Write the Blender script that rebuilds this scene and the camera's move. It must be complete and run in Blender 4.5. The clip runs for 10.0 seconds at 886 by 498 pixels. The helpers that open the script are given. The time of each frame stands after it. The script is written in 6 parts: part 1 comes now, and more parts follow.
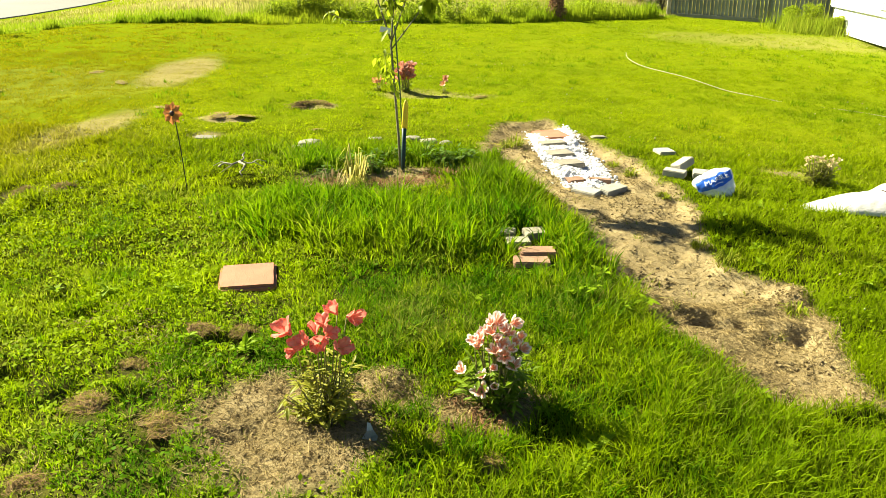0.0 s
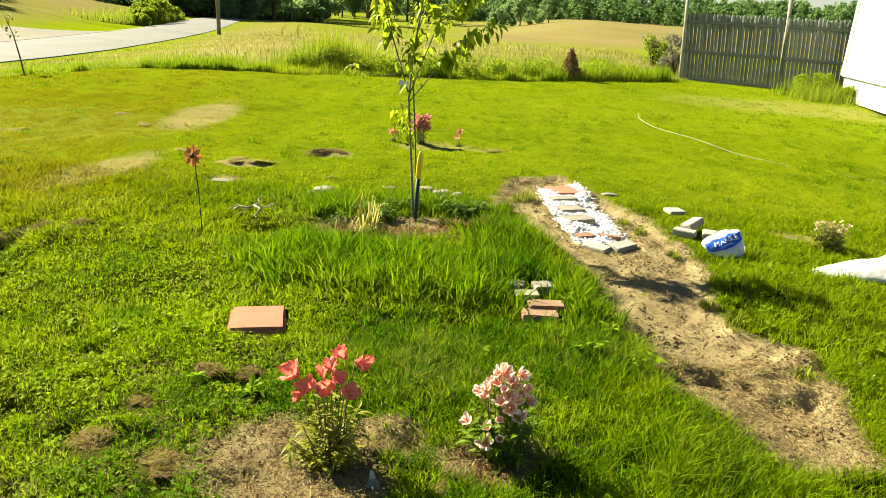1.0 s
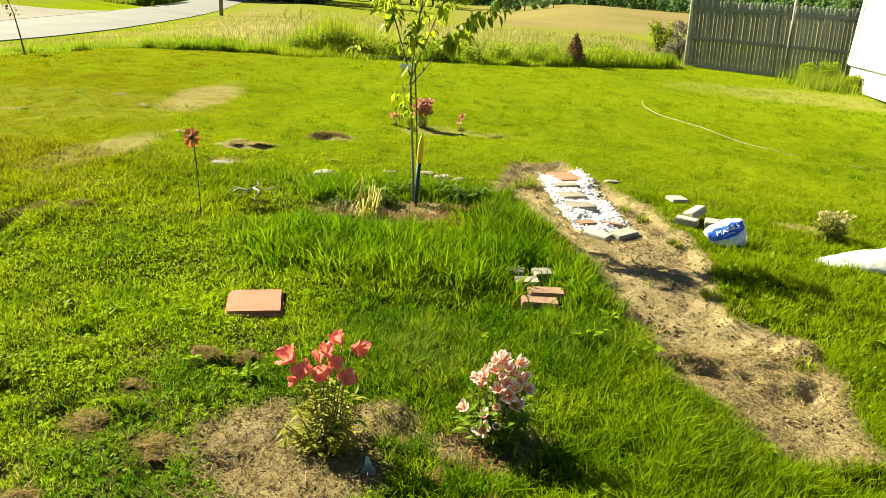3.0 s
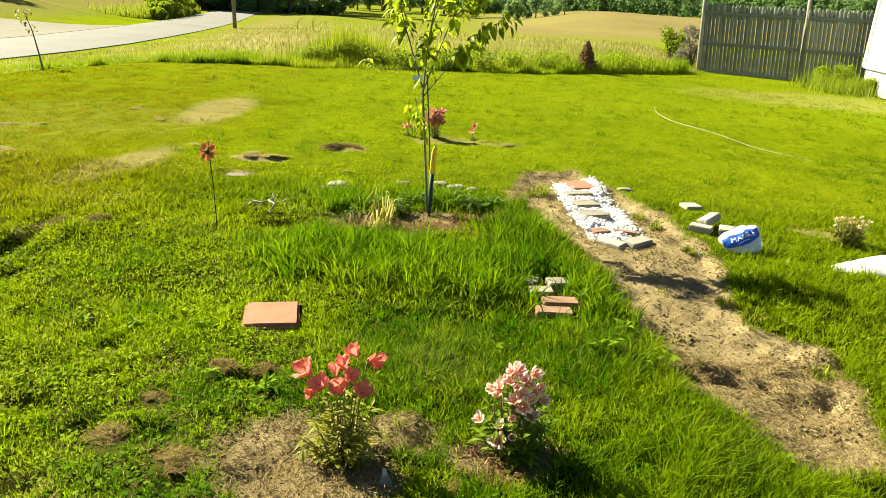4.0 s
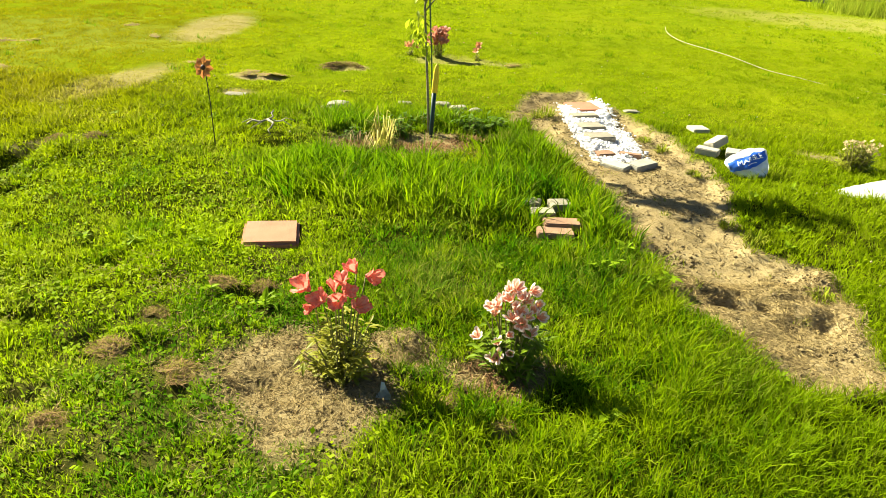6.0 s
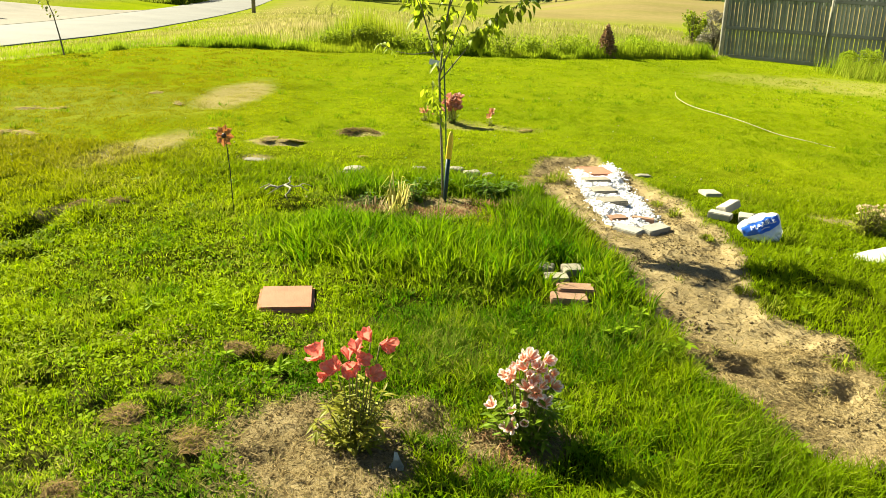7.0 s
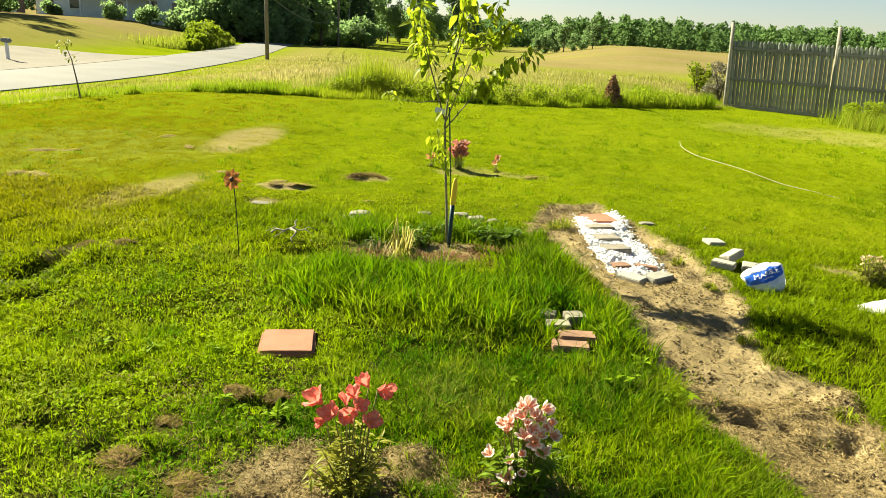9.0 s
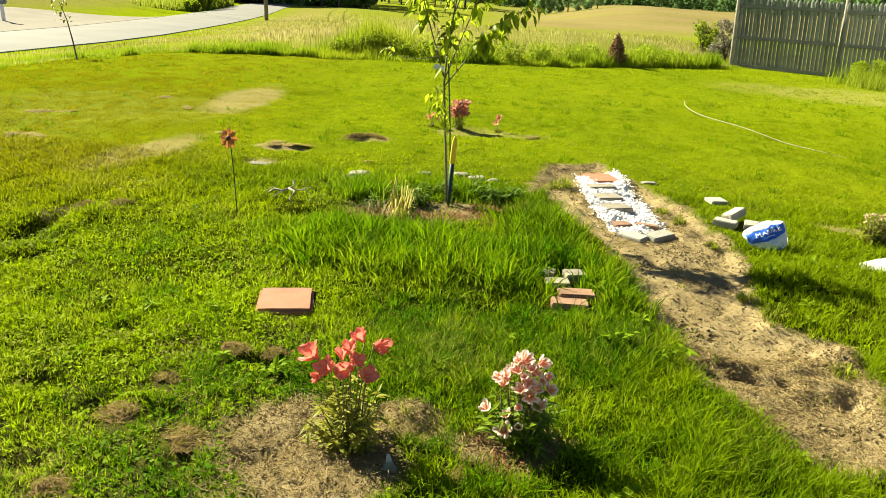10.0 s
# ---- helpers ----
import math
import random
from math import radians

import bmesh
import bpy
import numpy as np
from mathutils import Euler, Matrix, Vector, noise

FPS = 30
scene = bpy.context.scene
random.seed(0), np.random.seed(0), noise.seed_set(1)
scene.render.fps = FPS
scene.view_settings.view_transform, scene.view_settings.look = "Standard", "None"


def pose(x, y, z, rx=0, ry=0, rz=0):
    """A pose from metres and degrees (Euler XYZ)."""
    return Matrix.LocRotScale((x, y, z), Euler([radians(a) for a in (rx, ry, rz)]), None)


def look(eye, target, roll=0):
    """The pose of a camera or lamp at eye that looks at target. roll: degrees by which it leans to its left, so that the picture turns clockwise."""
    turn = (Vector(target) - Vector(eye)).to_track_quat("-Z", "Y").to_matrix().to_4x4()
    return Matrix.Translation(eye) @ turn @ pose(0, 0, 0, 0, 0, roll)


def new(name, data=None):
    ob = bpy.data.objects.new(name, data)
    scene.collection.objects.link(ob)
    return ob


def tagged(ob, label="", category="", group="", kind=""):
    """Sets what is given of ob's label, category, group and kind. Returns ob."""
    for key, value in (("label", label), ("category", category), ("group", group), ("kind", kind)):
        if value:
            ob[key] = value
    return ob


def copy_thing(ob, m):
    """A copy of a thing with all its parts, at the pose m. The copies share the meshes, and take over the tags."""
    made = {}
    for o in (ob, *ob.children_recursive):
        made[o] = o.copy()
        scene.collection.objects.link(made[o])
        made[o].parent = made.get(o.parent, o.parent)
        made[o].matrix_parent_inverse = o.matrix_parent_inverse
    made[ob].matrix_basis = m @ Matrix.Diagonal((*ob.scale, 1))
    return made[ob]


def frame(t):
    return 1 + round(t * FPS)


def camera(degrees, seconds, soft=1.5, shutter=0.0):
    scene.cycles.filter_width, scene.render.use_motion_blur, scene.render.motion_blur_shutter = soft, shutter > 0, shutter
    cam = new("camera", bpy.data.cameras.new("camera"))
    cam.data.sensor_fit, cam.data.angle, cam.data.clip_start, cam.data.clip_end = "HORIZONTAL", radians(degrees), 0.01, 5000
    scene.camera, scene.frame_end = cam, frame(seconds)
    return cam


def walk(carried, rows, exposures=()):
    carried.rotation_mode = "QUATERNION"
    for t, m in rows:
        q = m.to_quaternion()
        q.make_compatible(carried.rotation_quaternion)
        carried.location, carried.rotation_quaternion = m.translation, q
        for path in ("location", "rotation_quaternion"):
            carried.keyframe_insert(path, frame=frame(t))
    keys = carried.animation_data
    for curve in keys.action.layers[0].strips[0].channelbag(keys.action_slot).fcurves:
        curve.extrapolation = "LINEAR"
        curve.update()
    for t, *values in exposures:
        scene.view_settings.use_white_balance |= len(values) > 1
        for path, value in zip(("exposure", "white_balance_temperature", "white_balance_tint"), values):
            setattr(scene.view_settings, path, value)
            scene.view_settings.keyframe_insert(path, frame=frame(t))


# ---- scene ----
cam = camera(65.2, 10.0, soft=0.5)
PATH = [
    (0, (0.173, 0.018, 1.59), (0.127, 1.855, 0.802), 1.6),
    (0.5, (0.171, 0.003, 1.591), (0.081, 1.868, 0.875), 2.7),
    (1, (0.164, -0.015, 1.596), (0.086, 1.873, 0.944), 3.5),
    (1.5, (0.173, -0.007, 1.6), (0.078, 1.886, 0.964), 3.0),
    (2, (0.172, -0.001, 1.591), (0.086, 1.877, 0.91), 3.9),
    (2.5, (0.175, 0.008, 1.593), (0.102, 1.877, 0.884), 4.0),
    (2.7, (0.172, 0.019, 1.586), (0.1, 1.89, 0.881), 4.2),
    (3.8, (0.17, 0.0, 1.603), (0.059, 1.882, 0.937), 3.4),
    (4, (0.169, 0.001, 1.61), (0.05, 1.881, 0.936), 3.2),
    (4.5, (0.172, 0.0, 1.598), (0.07, 1.872, 0.901), 3.7),
    (5, (0.182, 0.0, 1.57), (0.083, 1.84, 0.793), 3.7),
    (5.2, (0.187, 0.006, 1.548), (0.071, 1.796, 0.664), 3.0),
    (6.3, (0.183, 0.022, 1.577), (0.072, 1.833, 0.734), 3.8),
    (6.5, (0.18, 0.015, 1.588), (0.048, 1.847, 0.798), 3.2),
    (7, (0.184, 0.012, 1.603), (0.018, 1.873, 0.889), 3.1),
    (7.5, (0.189, 0.016, 1.605), (0.025, 1.898, 0.946), 3.6),
    (8, (0.192, 0.011, 1.601), (0.039, 1.889, 0.93), 3.7),
    (8.5, (0.2, 0.003, 1.614), (0.016, 1.895, 0.992), 3.8),
    (9, (0.211, -0.001, 1.619), (0.014, 1.898, 1.024), 3.6),
    (9.5, (0.22, 0.002, 1.613), (0.011, 1.891, 0.99), 3.6),
    (10, (0.237, 0.019, 1.578), (0.041, 1.884, 0.885), 3.4),
]
walk(cam, [(t, look(eye, target, roll)) for t, eye, target, roll in PATH],
     [(0, 2.36), (0.5, 2.25), (1, 2.16), (1.5, 2.12), (2.5, 2.14), (4, 2.12), (4.5, 2.11), (5, 2.2), (5.2, 2.26), (6.3, 2.36), (6.5, 2.36), (7, 2.24), (7.5, 2.14), (8.5, 2.12), (9, 2.11), (9.5, 2.09), (10, 2.11)])

# ---- sky, sun, exposure ----
SUN_UP, SUN_LEFT = 34.0, 60.0          # degrees above the horizon, degrees left of straight ahead
SUN_DIR = Vector((-math.sin(radians(SUN_LEFT)) * math.cos(radians(SUN_UP)), math.cos(radians(SUN_LEFT)) * math.cos(radians(SUN_UP)), math.sin(radians(SUN_UP))))
world = bpy.data.worlds.new("world")
scene.world = world
world.use_nodes = True
wn, wl = world.node_tree.nodes, world.node_tree.links
sky = wn.new("ShaderNodeTexSky")
sky.sky_type, sky.sun_disc = "NISHITA", False
sky.sun_elevation, sky.sun_rotation = radians(SUN_UP), radians(-SUN_LEFT)
sky.air_density, sky.dust_density, sky.ozone_density = 1.0, 0.25, 1.5
wl.new(sky.outputs["Color"], wn["Background"].inputs["Color"])
wn["Background"].inputs["Strength"].default_value = 0.027
sun = new("sun", bpy.data.lights.new("sun", "SUN"))
sun.data.energy, sun.data.angle, sun.data.color = 5.0, radians(0.6), (1.0, 0.95, 0.68)
sun.matrix_world = look(SUN_DIR * 50, (0, 0, 0))


# ---- noise and land shape ----
def hash2(ix, iy, seed):
    h = (ix.astype(np.int64) * 374761393 + iy.astype(np.int64) * 668265263 + seed * 974634777) & 0xFFFFFFFF
    h = ((h ^ (h >> 13)) * 1274126177) & 0xFFFFFFFF
    return ((h ^ (h >> 16)) & 0xFFFF) / 65535.0


def vnoise(x, y, size, seed=0):
    """Smooth value noise, 0 to 1, with cells of the given size."""
    x, y = np.asarray(x, float) / size, np.asarray(y, float) / size
    ix, iy = np.floor(x), np.floor(y)
    fx, fy = x - ix, y - iy
    fx, fy = fx * fx * (3 - 2 * fx), fy * fy * (3 - 2 * fy)
    a, b = hash2(ix, iy, seed), hash2(ix + 1, iy, seed)
    c, d = hash2(ix, iy + 1, seed), hash2(ix + 1, iy + 1, seed)
    return (a * (1 - fx) + b * fx) * (1 - fy) + (c * (1 - fx) + d * fx) * fy


def fbm(x, y, size, seed=0, octaves=4):
    total, amp, norm = 0.0, 1.0, 0.0
    for i in range(octaves):
        total = total + amp * vnoise(x, y, size / 2 ** i, seed + i * 17)
        norm += amp
        amp *= 0.5
    return total / norm


def ramp(a, b, v):
    u = np.clip((np.asarray(v, float) - a) / (b - a), 0, 1)
    return u * u * (3 - 2 * u)


ROAD_Y = np.array([-60.0, 5.0, 15.0, 21.0, 25.0, 30.0, 35.0, 40.0, 46.0, 52.0, 59.0, 68.0, 100.0, 200.0])
ROAD_X = np.array([-27.0, -15.6, -14.9, -14.85, -15.15, -15.9, -16.75, -17.75, -19.1, -20.7, -22.6, -25.0, -34.0, -65.0])
ROAD_HALF = 2.05


def road_x(y):
    return np.interp(y, ROAD_Y, ROAD_X)


# outline of the dug strip on the right, anticlockwise from its far end
DUG = [(0.50, 7.0), (0.36, 6.0), (0.50, 5.5), (0.66, 5.0), (0.92, 4.30), (1.00, 3.94), (1.10, 3.26), (1.15, 2.86), (1.42, 2.48),
       (1.49, 2.33), (1.87, 2.27), (1.87, 2.66), (1.98, 2.95), (2.00, 3.45), (1.74, 3.6), (1.70, 4.0), (1.82, 4.62), (1.80, 5.05), (1.66, 5.86), (1.35, 6.5), (1.05, 7.3)]


def inside(x, y, poly):
    """Signed distance to an outline, positive within it."""
    x, y = np.asarray(x, float), np.asarray(y, float)
    best, odd = np.full(x.shape, 1e9), np.zeros(x.shape, bool)
    for (x0, y0), (x1, y1) in zip(poly, poly[1:] + poly[:1]):
        dx, dy = x1 - x0, y1 - y0
        u = np.clip(((x - x0) * dx + (y - y0) * dy) / (dx * dx + dy * dy), 0, 1)
        best = np.minimum(best, np.hypot(x - x0 - u * dx, y - y0 - u * dy))
        if dy:
            odd ^= ((y0 > y) != (y1 > y)) & (x < x0 + dx * (y - y0) / dy)
    return np.where(odd, best, -best)


def oval(x, y, cx, cy, rx, ry, turn=0.0):
    """1 at the middle of an oval, 0 on its rim, negative outside."""
    c, s = math.cos(radians(turn)), math.sin(radians(turn))
    u, v = ((x - cx) * c + (y - cy) * s) / rx, (-(x - cx) * s + (y - cy) * c) / ry
    return 1 - np.hypot(u, v)


def dirt(x, y):
    """How bare the ground is, 0 to 1."""
    x, y = np.asarray(x, float), np.asarray(y, float)
    wob = fbm(x, y, 0.35, 3) - 0.5
    fine = fbm(x, y, 0.09, 9, 3) - 0.5
    d = ramp(-0.05, 0.06, inside(x, y, DUG) + 0.16 * wob + 0.07 * fine)
    for cx, cy, rx, ry, turn, most in ((-0.42, 2.04, 0.36, 0.40, 0, 0.95), (-0.16, 2.28, 0.20, 0.13, 0, 0.8), (0.31, 2.20, 0.25, 0.15, 5, 0.9), (-0.45, 4.98, 0.68, 0.30, 8, 0.85),
                                       (0.18, 5.25, 0.34, 0.22, 0, 0.7), (-0.25, 8.45, 0.8, 0.22, 3, 0.4), (-2.2, 6.75, 0.32, 0.16, 0, 0.8),
                                       (-1.5, 7.55, 0.30, 0.14, 0, 0.5), (-2.15, 6.1, 0.22, 0.12, 0, 0.7), (-2.85, 4.4, 0.30, 0.12, 35, 0.35),
                                       (0.95, 5.65, 0.3, 0.5, 0, 0.9), (2.84, 5.58, 0.20, 0.13, 0, 0.7), (0.55, 5.95, 0.26, 0.42, 0, 0.95)):
        d = np.maximum(d, most * ramp(-0.15, 0.35, oval(x, y, cx, cy, rx, ry, turn) + 1.1 * wob + 0.5 * fine))
    return d


def dry(x, y):
    """How parched the lawn is, 0 to 1."""
    x, y = np.asarray(x, float), np.asarray(y, float)
    wob = fbm(x, y, 1.2, 31) - 0.5
    d = 0.0
    for cx, cy, rx, ry, turn, most in ((-3.72, 9.6, 0.40, 1.2, 3, 0.8), (-3.3, 6.3, 0.30, 0.95, -8, 0.75), (6.6, 14.6, 2.6, 1.2, -15, 0.36), (-0.9, 1.9, 1.0, 0.6, 0, 0.12),
                                       (-5.0, 8.2, 1.4, 1.8, 10, 0.14), (-0.3, 2.9, 0.9, 0.35, 0, 0.1)):
        d = np.maximum(d, most * ramp(-0.25, 0.45, oval(x, y, cx, cy, rx, ry, turn) + 0.9 * wob))
    return d


def lush(x, y):
    """Where the grass stands long, 0 to 1."""
    x, y = np.asarray(x, float), np.asarray(y, float)
    wob = fbm(x, y, 0.5, 51) - 0.5
    d = 0.0
    for cx, cy, rx, ry, turn, most in ((-0.2, 3.98, 1.3, 0.54, -8, 1.0), (0.42, 4.9, 0.30, 0.6, 20, 0.8), (0.72, 3.5, 0.40, 0.75, 0, 0.45), (-0.35, 5.6, 1.0, 0.25, 0, 0.5), (-0.05, 5.5, 0.5, 0.2, 0, 0.6),
                                       (-0.9, 5.35, 0.35, 0.3, 0, 1.0), (0.95, 2.3, 0.55, 0.6, 0, 0.15)):
        d = np.maximum(d, most * ramp(-0.3, 0.6, oval(x, y, cx, cy, rx, ry, turn) + 0.9 * wob))
    return d


def land(x, y):
    """Height of the ground in the large."""
    x, y = np.asarray(x, float), np.asarray(y, float)
    z = 0.19 * ramp(8, 20, y) * ramp(-11, -4, x)
    z = z - 0.45 * ramp(22, 38, y) * ramp(-14, -4, x)
    bearing = x / np.maximum(y, 1)
    z = z + ramp(46, 125, y) * ramp(-0.04, 0.16, bearing) * (1.25 + 0.35 * np.sin(x * 0.06 + 1.0))
    z = z - 1.5 * ramp(50, 120, y) * (1 - ramp(-0.04, 0.16, bearing)) * ramp(-0.75, -0.3, bearing)
    s = x - road_x(y)
    bed = -0.45 - 1.3 * ramp(66, 115, y)
    z = np.where(s < 8, z + (bed - z) * ramp(8, ROAD_HALF + 0.4, s), z)
    far = np.clip(-s - ROAD_HALF, 0, None)
    z = z + ramp(0.5, 15, far) * 1.45 * ramp(-20, 5, y)
    z = z + 6 * ramp(160, 900, np.hypot(x, y)) * (0.4 + fbm(x, y, 400, 5))
    return z


# small hollows and rims in the trodden lawn: x, y, half length, half width, turn, depth
HOLLOWS = ((-1.30, 2.17, 0.15, 0.08, 10, -0.05), (-1.17, 2.20, 0.20, 0.07, 8, 0.035), (-1.58, 2.26, 0.12, 0.08, 0, -0.045), (-1.55, 2.78, 0.14, 0.09, 0, -0.045), (-0.80, 2.62, 0.14, 0.07, 0, -0.045), (-1.33, 1.80, 0.10, 0.08, 0, -0.04),
           (-0.84, 1.90, 0.10, 0.08, 0, -0.04), (1.66, 2.22, 0.13, 0.05, -25, -0.07), (1.72, 2.30, 0.14, 0.05, -25, 0.03), (-2.86, 4.0, 0.55, 0.15, 98, -0.09), (-2.66, 4.1, 0.5, 0.14, 98, 0.04), (-2.55, 3.45, 0.22, 0.14, 30, -0.06), (-2.17, 4.9, 0.2, 0.12, 0, -0.04), (-1.35, 4.75, 0.28, 0.12, 20, -0.05))


def ground_z(x, y):
    """Height of the ground with its small relief."""
    x, y = np.asarray(x, float), np.asarray(y, float)
    near = 1 - ramp(12, 22, np.hypot(x, y))
    z = land(x, y) + near * (0.05 * (fbm(x, y, 1.1, 71) - 0.5) + 0.055 * (fbm(x, y, 0.34, 75, 3) - 0.5))
    d = dirt(x, y) * near
    z = z + near * d * (0.075 * (fbm(x, y, 0.15, 81, 4) - 0.5) - 0.010)
    for cx, cy, rx, ry, turn, dz in HOLLOWS:
        z = z + near * dz * ramp(0, 0.8, oval(x, y, cx, cy, rx, ry, turn))
    z = z - near * 0.035 * ramp(0.0, 0.15, inside(x, y, DUG))
    for cx, cy, rx, ry, dz in ((1.40, 3.03, 0.13, 0.07, -0.10), (1.53, 3.01, 0.09, 0.06, -0.09), (1.32, 3.16, 0.20, 0.09, 0.05), (1.80, 2.90, 0.09, 0.05, -0.035), (1.78, 3.02, 0.12, 0.07, 0.02), (1.90, 3.30, 0.13, 0.16, 0.075), (1.66, 3.13, 0.10, 0.07, 0.035),
                               (0.60, 5.78, 0.17, 0.13, -0.16), (0.52, 6.02, 0.20, 0.10, 0.03), (0.44, 5.62, 0.10, 0.16, 0.05), (0.50, 5.50, 0.10, 0.12, -0.06), (0.70, 5.50, 0.12, 0.14, 0.04), (1.35, 4.45, 0.25, 0.25, -0.03), (-0.45, 5.1, 0.5, 0.25, -0.05),
                               (-2.2, 6.72, 0.2, 0.08, -0.01), (-2.2, 6.86, 0.26, 0.12, 0.02), (-1.5, 7.6, 0.3, 0.18, 0.01), (-0.1, 2.35, 0.15, 0.12, 0.03)):
        z = z + near * dz * ramp(0, 0.9, oval(x, y, cx, cy, rx, ry))
    return z


def on_ground(x, y):
    return float(ground_z(np.array([x]), np.array([y]))[0])


# ---- materials ----
def material(name, color, rough=0.8, metal=0.0, second=None, size=5.0, bump=0.3, bump_size=60.0, spread=0.5, through_light=0.0, random_value=0.0, attribute="", spec=0.3):
    """A procedural surface: two tones of noise, fine relief, and, for leaves, light passing through."""
    m = bpy.data.materials.new(name)
    m.use_nodes = True
    n, l = m.node_tree.nodes, m.node_tree.links
    b = n["Principled BSDF"]
    b.inputs["Roughness"].default_value, b.inputs["Metallic"].default_value = rough, metal
    b.inputs["Specular IOR Level"].default_value = spec
    geo = n.new("ShaderNodeTexCoord")
    big, small = n.new("ShaderNodeTexNoise"), n.new("ShaderNodeTexNoise")
    for t, s in ((big, size), (small, bump_size)):
        t.inputs["Scale"].default_value, t.inputs["Detail"].default_value = s, 5
        l.new(geo.outputs["Object"], t.inputs["Vector"])
    mix = n.new("ShaderNodeMix")
    mix.data_type = "RGBA"
    second = second or tuple(c * 0.7 for c in color)
    mix.inputs[6].default_value, mix.inputs[7].default_value = (*color, 1), (*second, 1)
    shape = n.new("ShaderNodeMapRange")
    shape.inputs["From Min"].default_value, shape.inputs["From Max"].default_value = 0.5 - spread * 0.4, 0.5 + spread * 0.4
    add = n.new("ShaderNodeMath")
    add.operation = "MULTIPLY_ADD"
    add.inputs[1].default_value = 0.35
    l.new(small.outputs["Fac"], add.inputs[0])
    sub = n.new("ShaderNodeMath")
    sub.operation = "SUBTRACT"
    sub.inputs[1].default_value = 0.175
    l.new(big.outputs["Fac"], sub.inputs[0])
    l.new(sub.outputs[0], add.inputs[2])
    l.new(add.outputs[0], shape.inputs["Value"])
    l.new(shape.outputs[0], mix.inputs["Factor"])
    col = mix.outputs[2]
    if random_value:
        info, hsv, mr = n.new("ShaderNodeObjectInfo"), n.new("ShaderNodeHueSaturation"), n.new("ShaderNodeMapRange")
        mr.inputs["To Min"].default_value, mr.inputs["To Max"].default_value = 1 - random_value, 1 + random_value
        l.new(info.outputs["Random"], mr.inputs["Value"])
        l.new(mr.outputs[0], hsv.inputs["Value"])
        l.new(col, hsv.inputs["Color"])
        col = hsv.outputs["Color"]
    if attribute:
        at, mul = n.new("ShaderNodeAttribute"), n.new("ShaderNodeMix")
        at.attribute_name = attribute
        mul.data_type, mul.blend_type = "RGBA", "MULTIPLY"
        mul.inputs["Factor"].default_value = 1
        l.new(col, mul.inputs[6])
        l.new(at.outputs["Color"], mul.inputs[7])
        col = mul.outputs[2]
    l.new(col, b.inputs["Base Color"])
    if bump:
        bp = n.new("ShaderNodeBump")
        bp.inputs["Strength"].default_value, bp.inputs["Distance"].default_value = bump, 0.01
        l.new(small.outputs["Fac"], bp.inputs["Height"])
        l.new(bp.outputs[0], b.inputs["Normal"])
    if through_light:
        tr, ms = n.new("ShaderNodeBsdfTranslucent"), n.new("ShaderNodeMixShader")
        ms.inputs[0].default_value = through_light
        l.new(col, tr.inputs["Color"])
        l.new(b.outputs[0], ms.inputs[1])
        l.new(tr.outputs[0], ms.inputs[2])
        l.new(ms.outputs[0], n["Material Output"].inputs["Surface"])
    return m


# the blades carry their own tint, so the material's colour multiplies it
M_GRASS = material("grass", (1.0, 1.0, 1.0), 0.6, second=(0.85, 0.88, 0.75), size=1.5, bump=0, through_light=0.55, attribute="tint", spec=0.02)
M_STRAW = material("straw", (1.0, 1.0, 1.0), 0.8, second=(0.75, 0.7, 0.62), size=3, bump=0, through_light=0.25, attribute="tint", spec=0.02)


